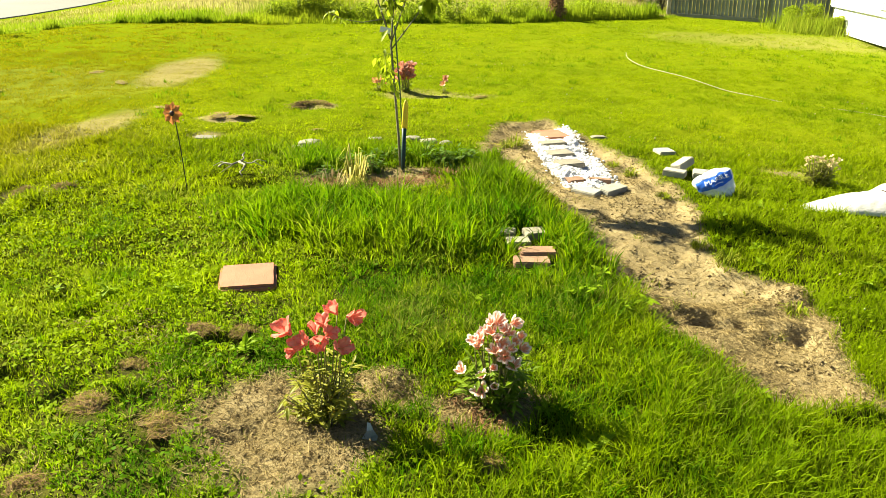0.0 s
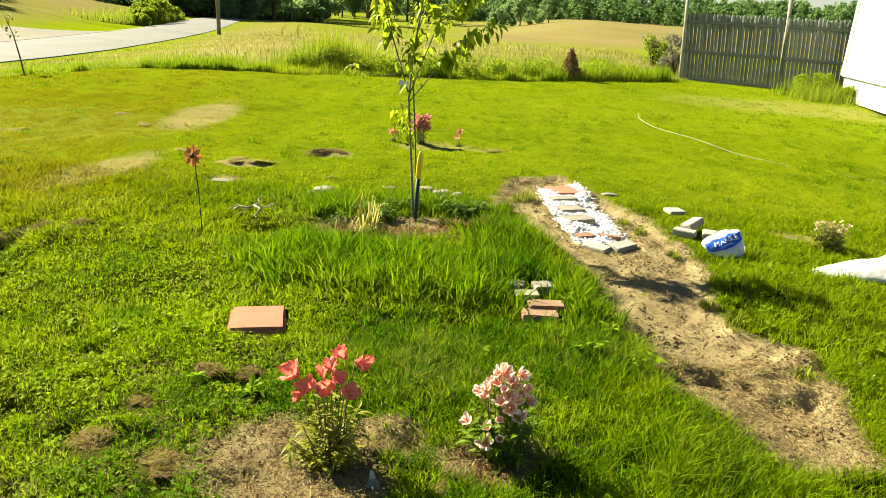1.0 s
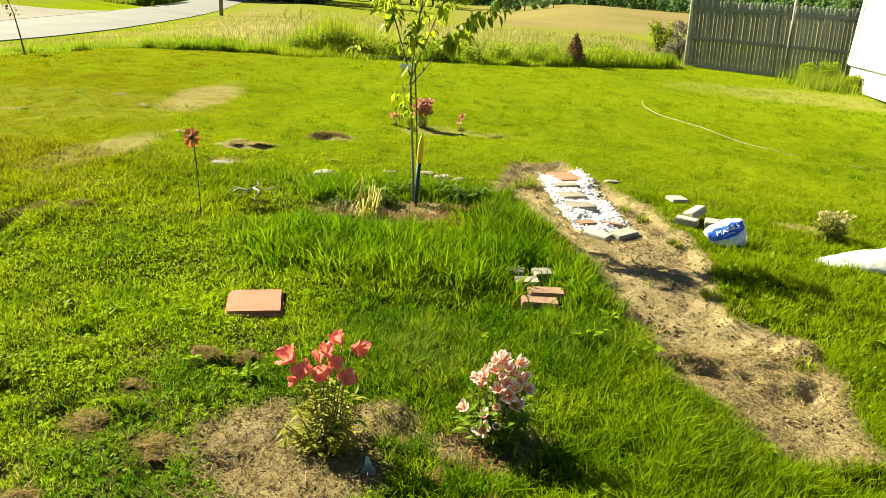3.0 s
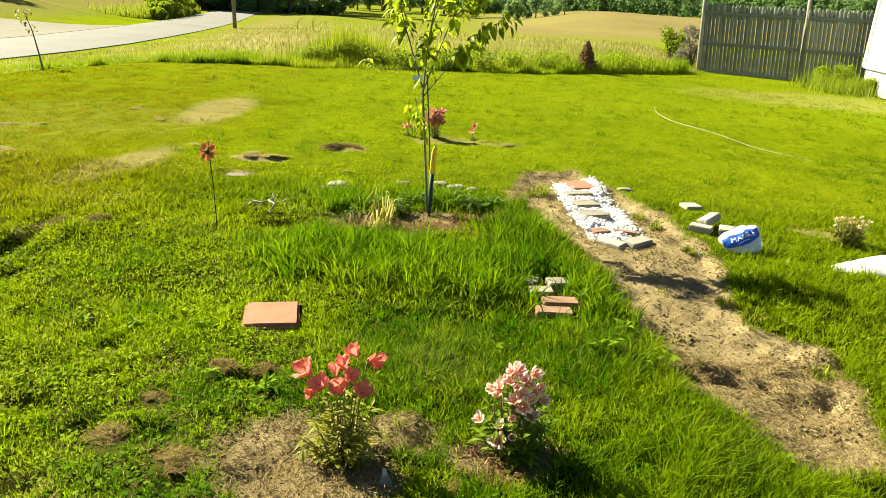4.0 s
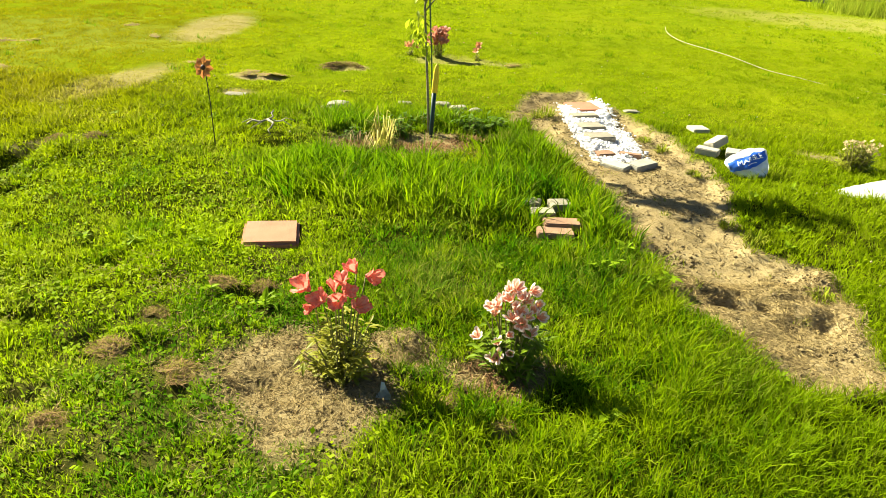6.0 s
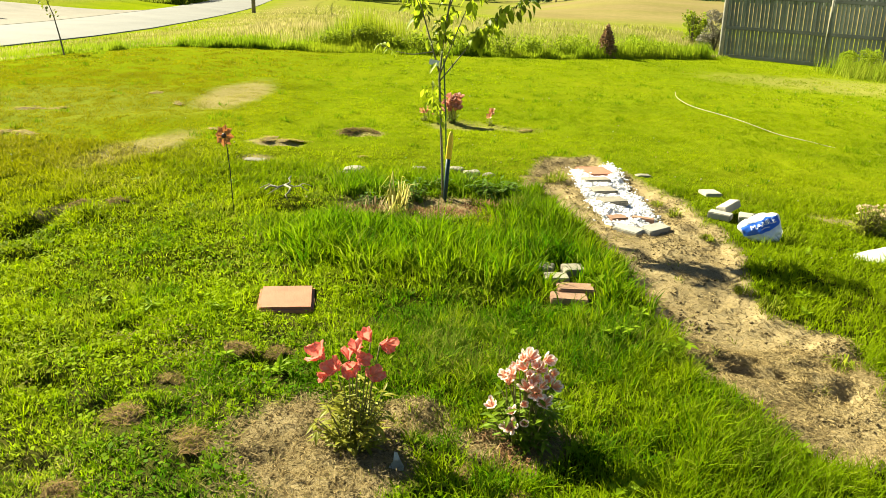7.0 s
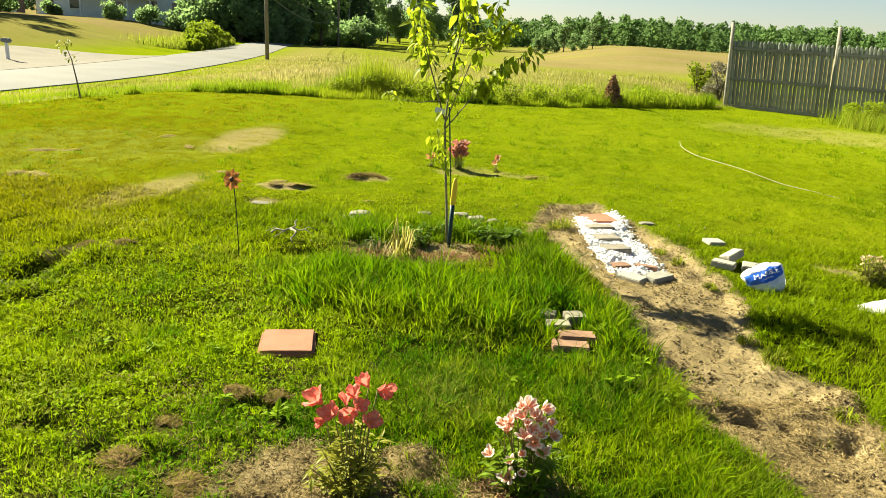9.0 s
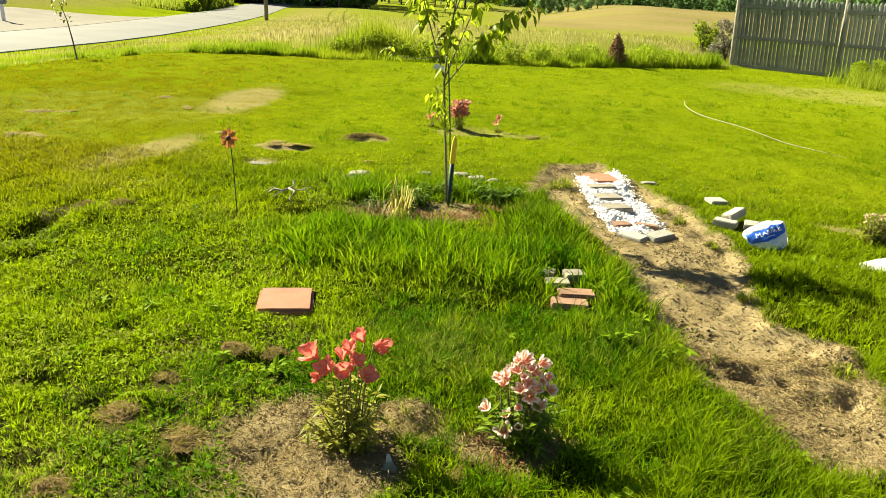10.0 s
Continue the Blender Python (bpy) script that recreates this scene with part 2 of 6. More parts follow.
def ground_material():
    m = bpy.data.materials.new("ground")
    m.use_nodes = True
    n, l = m.node_tree.nodes, m.node_tree.links
    b = n["Principled BSDF"]
    b.inputs["Roughness"].default_value, b.inputs["Specular IOR Level"].default_value = 0.95, 0.0
    co, cover = n.new("ShaderNodeTexCoord"), n.new("ShaderNodeAttribute")
    cover.attribute_name = "cover"
    sep = n.new("ShaderNodeSeparateColor")
    l.new(cover.outputs["Color"], sep.inputs[0])

    def tone(scale, c0, c1, lo=0.35, hi=0.65):
        t, r = n.new("ShaderNodeTexNoise"), n.new("ShaderNodeValToRGB")
        t.inputs["Scale"].default_value, t.inputs["Detail"].default_value = scale, 8
        t.inputs["Roughness"].default_value = 0.65
        l.new(co.outputs["Object"], t.inputs["Vector"])
        r.color_ramp.elements[0].position, r.color_ramp.elements[1].position = lo, hi
        r.color_ramp.elements[0].color, r.color_ramp.elements[1].color = (*c0, 1), (*c1, 1)
        l.new(t.outputs["Fac"], r.inputs[0])
        return r.outputs[0], t.outputs["Fac"]

    def mixed(fac, a, b2, kind="MIX"):
        x = n.new("ShaderNodeMix")
        x.data_type, x.blend_type = "RGBA", kind
        if isinstance(fac, float):
            x.inputs["Factor"].default_value = fac
        else:
            l.new(fac, x.inputs["Factor"])
        l.new(a, x.inputs[6])
        l.new(b2, x.inputs[7])
        return x.outputs[2]

    turf = mixed(0.5, tone(0.45, (0.092, 0.14, 0.003), (0.168, 0.19, 0.004))[0], tone(22, (0.10, 0.145, 0.003), (0.175, 0.20, 0.005))[0])
    soil_a, _ = tone(3.0, (0.19, 0.142, 0.07), (0.36, 0.285, 0.15))
    soil_b, grain = tone(170.0, (0.105, 0.078, 0.038), (0.38, 0.30, 0.158), 0.32, 0.68)
    soil = mixed(0.5, soil_a, soil_b)
    hay = mixed(0.5, tone(0.09, (0.135, 0.11, 0.04), (0.21, 0.16, 0.072))[0], tone(1.6, (0.13, 0.115, 0.04), (0.205, 0.155, 0.072))[0])
    # dark ground tone that paints in the shade between the near blades
    gap_shade = tone(25, (0.011, 0.017, 0.002), (0.05, 0.056, 0.004))[0]
    turf = mixed(cover.outputs["Alpha"], turf, gap_shade)
    parched = tone(30, (0.175, 0.145, 0.055), (0.27, 0.21, 0.10))[0]
    c = mixed(sep.outputs[1], turf, parched)
    c = mixed(sep.outputs[2], c, hay)
    c = mixed(sep.outputs[0], c, soil)
    l.new(c, b.inputs["Base Color"])
    bp = n.new("ShaderNodeBump")
    bp.inputs["Strength"].default_value, bp.inputs["Distance"].default_value = 0.6, 0.015
    l.new(grain, bp.inputs["Height"])
    l.new(bp.outputs[0], b.inputs["Normal"])
    return m


# ---- helpers for things ----
def thing(name, x, y, z, label, category, turn=0.0, group="", kind=""):
    ob = new(name)
    ob.empty_display_size = 0.1
    ob.matrix_world = pose(x, y, z, 0, 0, turn)
    return tagged(ob, label, category, group, kind)


def part(name, bm, mat, parent=None, label="", smooth=False):
    me = bpy.data.meshes.new(name)
    bm.normal_update()
    bm.to_mesh(me)
    bm.free()
    me.materials.append(mat)
    if smooth:
        me.polygons.foreach_set("use_smooth", [True] * len(me.polygons))
    ob = new(name, me)
    if parent is not None:
        ob.parent = parent
    return tagged(ob, label)


def raw_mesh(name, verts, tris, mat, tint=None, smooth=False):
    """A mesh straight from arrays of corners and triangles, with a tint per corner."""
    me = bpy.data.meshes.new(name)
    me.vertices.add(len(verts))
    me.vertices.foreach_set("co", np.ascontiguousarray(verts, np.float32).ravel())
    me.loops.add(tris.size)
    me.loops.foreach_set("vertex_index", np.ascontiguousarray(tris, np.int32).ravel())
    me.polygons.add(len(tris))
    me.polygons.foreach_set("loop_start", np.arange(0, tris.size, tris.shape[1], dtype=np.int32))
    if smooth:
        me.polygons.foreach_set("use_smooth", np.ones(len(tris), bool))
    if tint is not None:
        at = me.attributes.new("tint", "FLOAT_COLOR", "POINT")
        at.data.foreach_set("color", np.concatenate([tint, np.ones((len(tint), 1))], 1).astype(np.float32).ravel())
    me.update(calc_edges=True)
    me.materials.append(mat)
    return me


def block(bm, sx, sy, sz, m=Matrix(), bevel=0.004, segments=2):
    """A bevelled block whose base lies on z = 0 of the pose m."""
    g = bmesh.ops.create_cube(bm, size=1, matrix=m @ Matrix.Translation((0, 0, sz / 2)) @ Matrix.Diagonal((sx, sy, sz, 1)))
    if bevel:
        edges = list({e for v in g["verts"] for e in v.link_edges})
        bmesh.ops.bevel(bm, geom=edges, offset=bevel, segments=segments, affect="EDGES")
    return bm


def tube(bm, pts, radii, sides=6, cap=True):
    """A tapered tube along points."""
    pts = [Vector(p) for p in pts]
    if not hasattr(radii, "__len__"):
        radii = [radii] * len(pts)
    rings = []
    for i, p in enumerate(pts):
        d = (pts[min(i + 1, len(pts) - 1)] - pts[max(i - 1, 0)]).normalized()
        side = d.cross(Vector((0.13, 0.37, 0.92)))
        side = side.normalized() if side.length > 1e-3 else d.orthogonal().normalized()
        up = side.cross(d)
        rings.append([bm.verts.new(p + (side * math.cos(2 * math.pi * k / sides) + up * math.sin(2 * math.pi * k / sides)) * radii[i]) for k in range(sides)])
    for a, b in zip(rings, rings[1:]):
        for k in range(sides):
            bm.faces.new((a[k], a[(k + 1) % sides], b[(k + 1) % sides], b[k]))
    if cap:
        bm.faces.new(rings[0][::-1])
        bm.faces.new(rings[-1])
    return bm


def leaf(bm, at, way, length, width, droop=0.3, up=(0, 0, 1)):
    """A pointed leaf folded along its rib and bent down."""
    at, way = Vector(at), Vector(way).normalized()
    side = way.cross(Vector(up))
    side = side.normalized() if side.length > 1e-3 else Vector((1, 0, 0))
    nor = side.cross(way)
    rows = []
    for u, w in ((0, 0.08), (0.3, 0.85), (0.6, 1.0), (1.0, 0.0)):
        c = at + way * length * u - nor * droop * length * u * u
        if w:
            rows.append((bm.verts.new(c - side * width * w / 2 + nor * width * 0.12 * w), bm.verts.new(c), bm.verts.new(c + side * width * w / 2 + nor * width * 0.12 * w)))
        else:
            rows.append((bm.verts.new(c),))
    for a, b in zip(rows, rows[1:]):
        if len(b) == 3:
            bm.faces.new((a[0], a[1], b[1], b[0]))
            bm.faces.new((a[1], a[2], b[2], b[1]))
        else:
            bm.faces.new((a[0], a[1], b[0]))
            bm.faces.new((a[1], a[2], b[0]))


# ---- ground ----
def spaced(lo, hi, step, end_lo, end_hi, grow):
    mid = list(np.arange(lo, hi, step))
    s, v, up = step, mid[-1], []
    while v < end_hi:
        s *= grow
        v += s
        up.append(v)
    s, v, down = step, mid[0], []
    while v > end_lo:
        s *= grow
        v -= s
        down.append(v)
    return np.array(down[::-1] + mid + up)


gx, gy = spaced(-3.2, 3.4, 0.036, -2500, 2500, 1.10), spaced(1.3, 8.0, 0.036, -2500, 2500, 1.10)
GX, GY = np.meshgrid(gx, gy)
GX, GY = GX.ravel(), GY.ravel()
idx = np.arange(len(gx) * len(gy)).reshape(len(gy), len(gx))
quads = np.stack([idx[:-1, :-1], idx[:-1, 1:], idx[1:, 1:], idx[1:, :-1]], -1).reshape(-1, 4)
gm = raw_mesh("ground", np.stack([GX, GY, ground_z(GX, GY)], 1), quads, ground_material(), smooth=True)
bearing = GX / np.maximum(GY, 1)
hayfield = ramp(40, 55, GY + 6 * (fbm(GX, GY, 20, 6) - 0.5)) * ramp(-0.10, 0.05, bearing) * (0.45 + 0.55 * ramp(0.3, 0.6, fbm(GX * 0.4, GY, 16, 8)))
verge = (0.85 - 0.55 * ramp(-0.36, -0.22, bearing)) * ramp(18, 24, GY) * ramp(-0.75, -0.65, bearing) * (1 - hayfield) * ramp(0, 2, GX - road_x(GY) - ROAD_HALF) * ramp(0.2, 0.55, fbm(GX, GY, 9, 14))
slope = ramp(2.5, 6.5, road_x(GY) - ROAD_HALF - GX) * (0.7 + 0.3 * ramp(0.25, 0.5, fbm(GX, GY, 14, 19)))
# alpha: painted shade between blades, strongest close by and where the grass stands densest
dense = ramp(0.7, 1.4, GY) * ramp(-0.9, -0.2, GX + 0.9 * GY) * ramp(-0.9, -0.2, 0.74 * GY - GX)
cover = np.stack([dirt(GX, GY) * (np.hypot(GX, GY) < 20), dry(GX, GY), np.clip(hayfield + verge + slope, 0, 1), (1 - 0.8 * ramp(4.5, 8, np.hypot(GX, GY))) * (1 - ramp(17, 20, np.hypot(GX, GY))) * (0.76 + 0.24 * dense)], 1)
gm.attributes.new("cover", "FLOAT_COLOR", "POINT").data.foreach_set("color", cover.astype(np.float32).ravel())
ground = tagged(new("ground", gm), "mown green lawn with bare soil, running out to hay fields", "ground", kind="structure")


# ---- grass ----
RNG = np.random.default_rng(7)


def blades(name, x, y, height, width, tint, mat, label, category, lean=0.45, coarse=False, lift=0.0, lean_to=None):
    """One mesh of single blades; coarse blades are one triangle each."""
    k = len(x)
    a, b = RNG.uniform(0, 2 * np.pi, k), RNG.uniform(0, 2 * np.pi, k)
    z = ground_z(x, y) + lift - 0.006
    root = np.stack([x, y, z], 1)
    side = np.stack([np.cos(a), np.sin(a), np.zeros(k)], 1) * (width / 2)[:, None]
    bend = np.stack([np.cos(b), np.sin(b), np.zeros(k)], 1) * (height * RNG.uniform(0.1, 1, k) * lean)[:, None]
    if lean_to is not None:
        bend = np.concatenate([lean_to, np.zeros((k, 1))], 1)
    up = np.stack([np.zeros(k), np.zeros(k), height], 1)
    dark = tint
    if coarse:
        v = np.stack([root - side, root + side, root + up + bend], 1).reshape(-1, 3)
        c = np.stack([dark, dark, tint], 1).reshape(-1, 3)
        t = np.arange(3 * k).reshape(-1, 3)
    else:
        mid = root + up * 0.6 + bend * 0.35
        v = np.stack([root - side, root + side, mid - side * 0.75, mid + side * 0.75, root + up * 0.95 + bend], 1).reshape(-1, 3)
        c = np.stack([dark, dark, tint, tint, tint], 1).reshape(-1, 3)
        t = (np.array([[0, 1, 2], [1, 3, 2], [2, 3, 4]])[None] + 5 * np.arange(k)[:, None, None]).reshape(-1, 3)
    ob = new(name, raw_mesh(name, v, t, mat, c))
    return tagged(ob, label, category, kind="stuff")


def scattered(y0, y1, count, left=0.90, right=0.74, margin=0.5):
    """Points over the fan of lawn in front of the camera, even per area."""
    y = np.sqrt(RNG.uniform(y0 ** 2, y1 ** 2, count))
    return RNG.uniform(-left * y - margin, right * y + margin), y


def trodden(x, y):
    """Where the near lawn is short, leafy and matted, 0 to 1."""
    return ramp(0.1, -0.8, x + 0.25 * (y - 2)) * (1 - ramp(3.2, 5.2, y))


def grass_tint(x, y, k, tone=0.0):
    """Green to yellow-green, by patch and by blade, brighter and more olive with distance from the origin."""
    patch = np.clip(0.46 + 0.27 * ramp(-0.6, 0.3, x) * (1 - ramp(3.7, 4.7, y)) + 1.5 * (fbm(x, y, 0.8, 101) - 0.5) + 1.3 * (fbm(x, y, 0.2, 103, 2) - 0.5) * (1 - ramp(5, 10, y)) + (tone + RNG.normal(0, 0.16, k)) * (1 - 0.75 * ramp(4.5, 9, y)), 0, 1)[:, None]
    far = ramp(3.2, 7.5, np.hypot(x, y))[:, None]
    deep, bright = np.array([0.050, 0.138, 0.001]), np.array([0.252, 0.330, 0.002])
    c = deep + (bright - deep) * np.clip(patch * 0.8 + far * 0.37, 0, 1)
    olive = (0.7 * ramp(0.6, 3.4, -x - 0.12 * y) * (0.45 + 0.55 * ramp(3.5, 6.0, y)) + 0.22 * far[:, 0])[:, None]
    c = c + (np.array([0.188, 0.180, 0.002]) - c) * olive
    c = c * (1 + 0.20 * trodden(x, y) * (1 - lush(x, y)))[:, None]
    edge = np.maximum(0.6 * ramp(0.75, 1.5, x) * (1 - ramp(2.1, 3.2, y)), 0.75 * ramp(1.5, 1.9, x) * (1 - ramp(4.5, 7.0, y)))[:, None]
    c = c + (np.array([0.205, 0.28, 0.002]) - c) * edge
    worn = 0.22 * ramp(0.52, 0.72, fbm(x, y, 0.45, 111)) * (1 - ramp(4.5, 8, y)) * (1 - lush(x, y))
    c = c * (1 + (lush(x, y) * (0.35 + 0.65 * ramp(3.6, 4.4, y)))[:, None] * np.array([-0.36, -0.16, 0]))
    parch = np.clip(dry(x, y) + 0.5 * dirt(x, y) + worn + RNG.normal(-0.12, 0.22, k), 0, 1)[:, None]
    return c + (np.array([0.28, 0.235, 0.055]) - c) * parch


CLUMPS = ((-0.97, 2.69, 0.10), (-0.78, 2.71, 0.08), (-1.18, 2.13, 0.12), (-0.89, 2.03, 0.10), (-1.18, 1.71, 0.10), (-1.14, 2.38, 0.07), (0.12, 2.0, 0.06), (0.31, 1.87, 0.08), (-2.30, 6.86, 0.15), (-2.08, 6.88, 0.13),
          (-1.58, 7.62, 0.16), (-1.40, 7.66, 0.12), (-5.48, 7.68, 0.18), (-5.2, 7.8, 0.15), (-4.69, 6.47, 0.2), (-4.9, 6.4, 0.14), (-2.80, 4.44, 0.12), (-2.60, 4.56, 0.10),
          (-4.1, 8.6, 0.12), (-3.0, 7.2, 0.12), (0.47, 6.22, 0.10), (-6.6, 8.0, 0.2), (0.35, 8.45, 0.12), (-1.25, 6.5, 0.08), (-4.7, 9.2, 0.14))
# spots kept free of tall blades by what lies on them: x, y, reach
LYING = ((-0.907, 3.20, 0.19), (0.583, 3.57, 0.12), (0.622, 3.67, 0.12), (0.51, 3.48, 0.11), (0.67, 3.48, 0.11), (0.52, 3.85, 0.10), (0.62, 3.97, 0.09), (-1.5, 5.02, 0.15), (-1.5, 4.9, 0.10), (-1.17, 5.82, 0.12), (-0.10, 6.02, 0.10), (-2.14, 6.02, 0.14), (1.945, 5.98, 0.15), (1.86, 5.30, 0.14), (1.92, 5.43, 0.12), (2.06, 5.25, 0.13), (-0.11, 1.96, 0.08))


def lying(x, y):
    return np.max([ramp(1.25, 0.8, np.hypot(x - a, y - b) / r) for a, b, r in LYING + tuple((p, q - 0.3 * s, s * 0.8) for p, q, s in CLUMPS if q < 5)], axis=0)


def around(count):
    """Points over the lawn beside and behind the view."""
    x, y = RNG.uniform(-11, 10, count), RNG.uniform(-7, 11, count)
    ok = (y < 1.2) | (x < -0.9 * y - 0.4) | (x > 0.74 * y + 0.4)
    return x[ok], y[ok]


def lawn(name, y0, y1, tufts, per, radius, tall, wide, coarse, spread=scattered):
    """Grass in tufts: blades lean out from the middle of each tuft, and tufts differ in height and tone."""
    tx, ty = scattered(y0, y1, tufts) if spread is scattered else spread(tufts)
    tufts = len(tx)
    keep = (RNG.uniform(0, 1, tufts) > dirt(tx, ty) * 0.985) & (RNG.uniform(0, 1, tufts) > dry(tx, ty) * 0.4) & (tx - road_x(ty) > ROAD_HALF + 1.0) & (np.hypot(tx + 0.907, ty - 3.205) > 0.17)
    tx, ty = tx[keep], ty[keep]
    n = len(tx)
    ln = lush(tx, ty) * (1 - lying(tx, ty))
    th = tall * (0.12 + 1.25 * fbm(tx, ty, 0.24, 121) + 0.6 * RNG.uniform(0, 1, n) ** 2) * (1 + 2.0 * ln) * (1 - 0.4 * dry(tx, ty)) * (1 - 0.5 * dirt(tx, ty)) * (1 - 0.62 * lying(tx, ty)) * (1 - 0.38 * trodden(tx, ty))
    th = th * np.where(ty < 6.5, RNG.uniform(0.55, 1.4, n), 1.0)
    tone = RNG.normal(0, 0.28, n) + np.where(ty < 6.5, RNG.normal(0, 0.16, n), 0.0)
    tr = radius * RNG.uniform(0.5, 1.4, n)
    i = np.repeat(np.arange(n), per)
    k = len(i)
    a, q = RNG.uniform(0, 2 * np.pi, k), np.sqrt(RNG.uniform(0, 1, k))
    out = np.stack([np.cos(a), np.sin(a)], 1) * q[:, None]
    x, y = tx[i] + out[:, 0] * tr[i], ty[i] + out[:, 1] * tr[i]
    h = th[i] * RNG.uniform(0.45, 1.2, k) * (1 - 0.25 * q)
    w = wide * RNG.uniform(0.6, 1.4, k) * (1 + 0.45 * ln[i])
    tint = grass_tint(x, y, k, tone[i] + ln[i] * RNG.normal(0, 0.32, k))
    lean = out * (h * RNG.uniform(0.2, 1.1, k))[:, None] + np.stack([RNG.normal(0, 0.4, k), RNG.normal(0, 0.4, k)], 1) * h[:, None]
    lean = lean * (1 - 0.25 * ln[i])[:, None]
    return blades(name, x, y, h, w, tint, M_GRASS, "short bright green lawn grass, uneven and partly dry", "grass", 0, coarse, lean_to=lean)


lawn("lawn_grass", 1.2, 3.3, 12500, 16, 0.034, 0.066, 0.0043, False)
lawn("lawn_grass", 3.3, 6.2, 20000, 12, 0.044, 0.060, 0.0062, False)
lawn("lawn_grass", 6.2, 11.0, 27000, 12, 0.06, 0.030, 0.0105, True)
lawn("lawn_grass", 11.0, 21.0, 28000, 9, 0.11, 0.030, 0.022, True)
lawn("lawn_grass", 0, 0, 26000, 7, 0.07, 0.05, 0.02, True, around)

# darker sprigs and coarse tufts dotted over the further lawn
tx, ty = scattered(4.8, 14.0, 420)
ok = (dirt(tx, ty) < 0.2) & (RNG.uniform(0, 1, 420) < 0.25 + ramp(0.45, 0.6, fbm(tx, ty, 1.4, 211)))
i = np.repeat(np.arange(420)[ok], 16)
sx, sy = tx[i] + RNG.normal(0, 0.035, len(i)), ty[i] + RNG.normal(0, 0.03, len(i))
sprig = np.array([0.075, 0.15, 0.003]) + np.array([0.09, 0.10, 0.0]) * RNG.uniform(0, 1, (len(i), 1))
blades("lawn_sprigs", sx, sy, RNG.uniform(0.03, 0.085, len(i)), RNG.uniform(0.008, 0.016, len(i)), sprig, M_GRASS, "darker green sprigs standing in the mown lawn", "grass", 0.9, True)

# ---- far setting: road, field grass, woods ----
M_ASPHALT = material("road_surface", (0.14, 0.134, 0.12), 0.9, second=(0.112, 0.106, 0.096), size=0.6, bump=0.4, bump_size=40)
M_GRAVEL = material("gravel_drive", (0.155, 0.132, 0.098), 0.95, second=(0.115, 0.097, 0.07), size=0.8, bump=0.6, bump_size=25)
M_WOODGREY = material("weathered_wood", (0.155, 0.17, 0.14), 0.85, second=(0.10, 0.112, 0.095), size=4, bump=0.5, bump_size=40, random_value=0.25)
M_RAIL = material("rail_wood", (0.10, 0.11, 0.092), 0.85, second=(0.07, 0.078, 0.064), size=4, bump=0.5, bump_size=40)
M_POST = material("post_wood", (0.27, 0.25, 0.20), 0.85, second=(0.17, 0.16, 0.13), size=5, bump=0.5, bump_size=40)
M_WHITE = material("white_siding", (0.68, 0.68, 0.66), 0.5, second=(0.62, 0.62, 0.60), size=1.2, bump=0.05, bump_size=30)
M_TRIM = material("white_trim", (0.78, 0.78, 0.76), 0.5, second=(0.70, 0.70, 0.68), size=3, bump=0.05)
M_BARK = material("bark", (0.13, 0.10, 0.07), 0.9, second=(0.07, 0.055, 0.04), size=8, bump=0.8, bump_size=50)
M_LEAF_FAR = material("woodland_leaves", (0.20, 0.295, 0.105), 0.6, second=(0.145, 0.225, 0.08), size=0.7, bump=0, through_light=0.7, random_value=0.3, spec=0.1)
M_SKYLINE = material("skyline_leaves", (0.13, 0.22, 0.06), 0.75, second=(0.085, 0.15, 0.045), size=0.15, bump=0, through_light=0.45, spec=0.1)
M_PINE = material("pine_needles", (0.07, 0.12, 0.05), 0.7, second=(0.045, 0.085, 0.038), size=0.7, bump=0, through_light=0.4, random_value=0.25, spec=0.1)
M_BUSH = material("bush_leaves", (0.25, 0.31, 0.014), 0.6, second=(0.18, 0.245, 0.012), size=2.0, bump=0, through_light=0.58, random_value=0.15, spec=0.1)


def ribbon(name, ys, xl, xr, mat, label, category, lift):
    """A strip of road surface draped on the land, with a rounded crown and turned-down edges."""
    bm = bmesh.new()
    rows = []
    for y, a, b in zip(ys, xl, xr):
        xs = [a - 0.12, a] + [a + (b - a) * u for u in (0.17, 0.33, 0.5, 0.67, 0.83)] + [b, b + 0.12]
        zs = [-0.10] + [lift + 0.05 * math.sin(math.pi * u) for u in (0, 0.17, 0.33, 0.5, 0.67, 0.83, 1)] + [-0.10]
        rows.append([bm.verts.new((x, y, float(land(np.array([x]), np.array([y]))[0]) + z)) for x, z in zip(xs, zs)])
    for r0, r1 in zip(rows, rows[1:]):
        for i in range(len(r0) - 1):
            bm.faces.new((r0[i], r0[i + 1], r1[i + 1], r1[i]))
    return tagged(part(name, bm, mat), label, category, kind="structure")


ys = np.arange(-55, 195, 1.0)
ribbon("road", ys, road_x(ys) - ROAD_HALF, road_x(ys) + ROAD_HALF, M_ASPHALT, "pale sunlit asphalt country road bending over a rise", "road", 0.03)
def driveway():
    """Gravel mouth that opens from the far side of the road."""
    bm = bmesh.new()
    rows = []
    for y in np.arange(20.0, 36.5, 0.4):
        edge = float(road_x(y)) - ROAD_HALF + 0.06
        reach = 5.2 * float(ramp(20.0, 23.0, y) * (1 - ramp(29.5, 36.0, y))) + 0.05
        xs = np.linspace(edge - reach, edge, 22)
        zs = land(xs, np.full(22, y)) + 0.042
        zs[0] -= 0.08
        rows.append([bm.verts.new((float(x), float(y), float(z))) for x, z in zip(xs, zs)])
    for r0, r1 in zip(rows, rows[1:]):
        for i in range(21):
            bm.faces.new((r0[i], r0[i + 1], r1[i + 1], r1[i]))
    tagged(part("driveway", bm, M_GRAVEL, smooth=True), "pale gravel driveway mouth beside the road", "driveway", kind="structure")


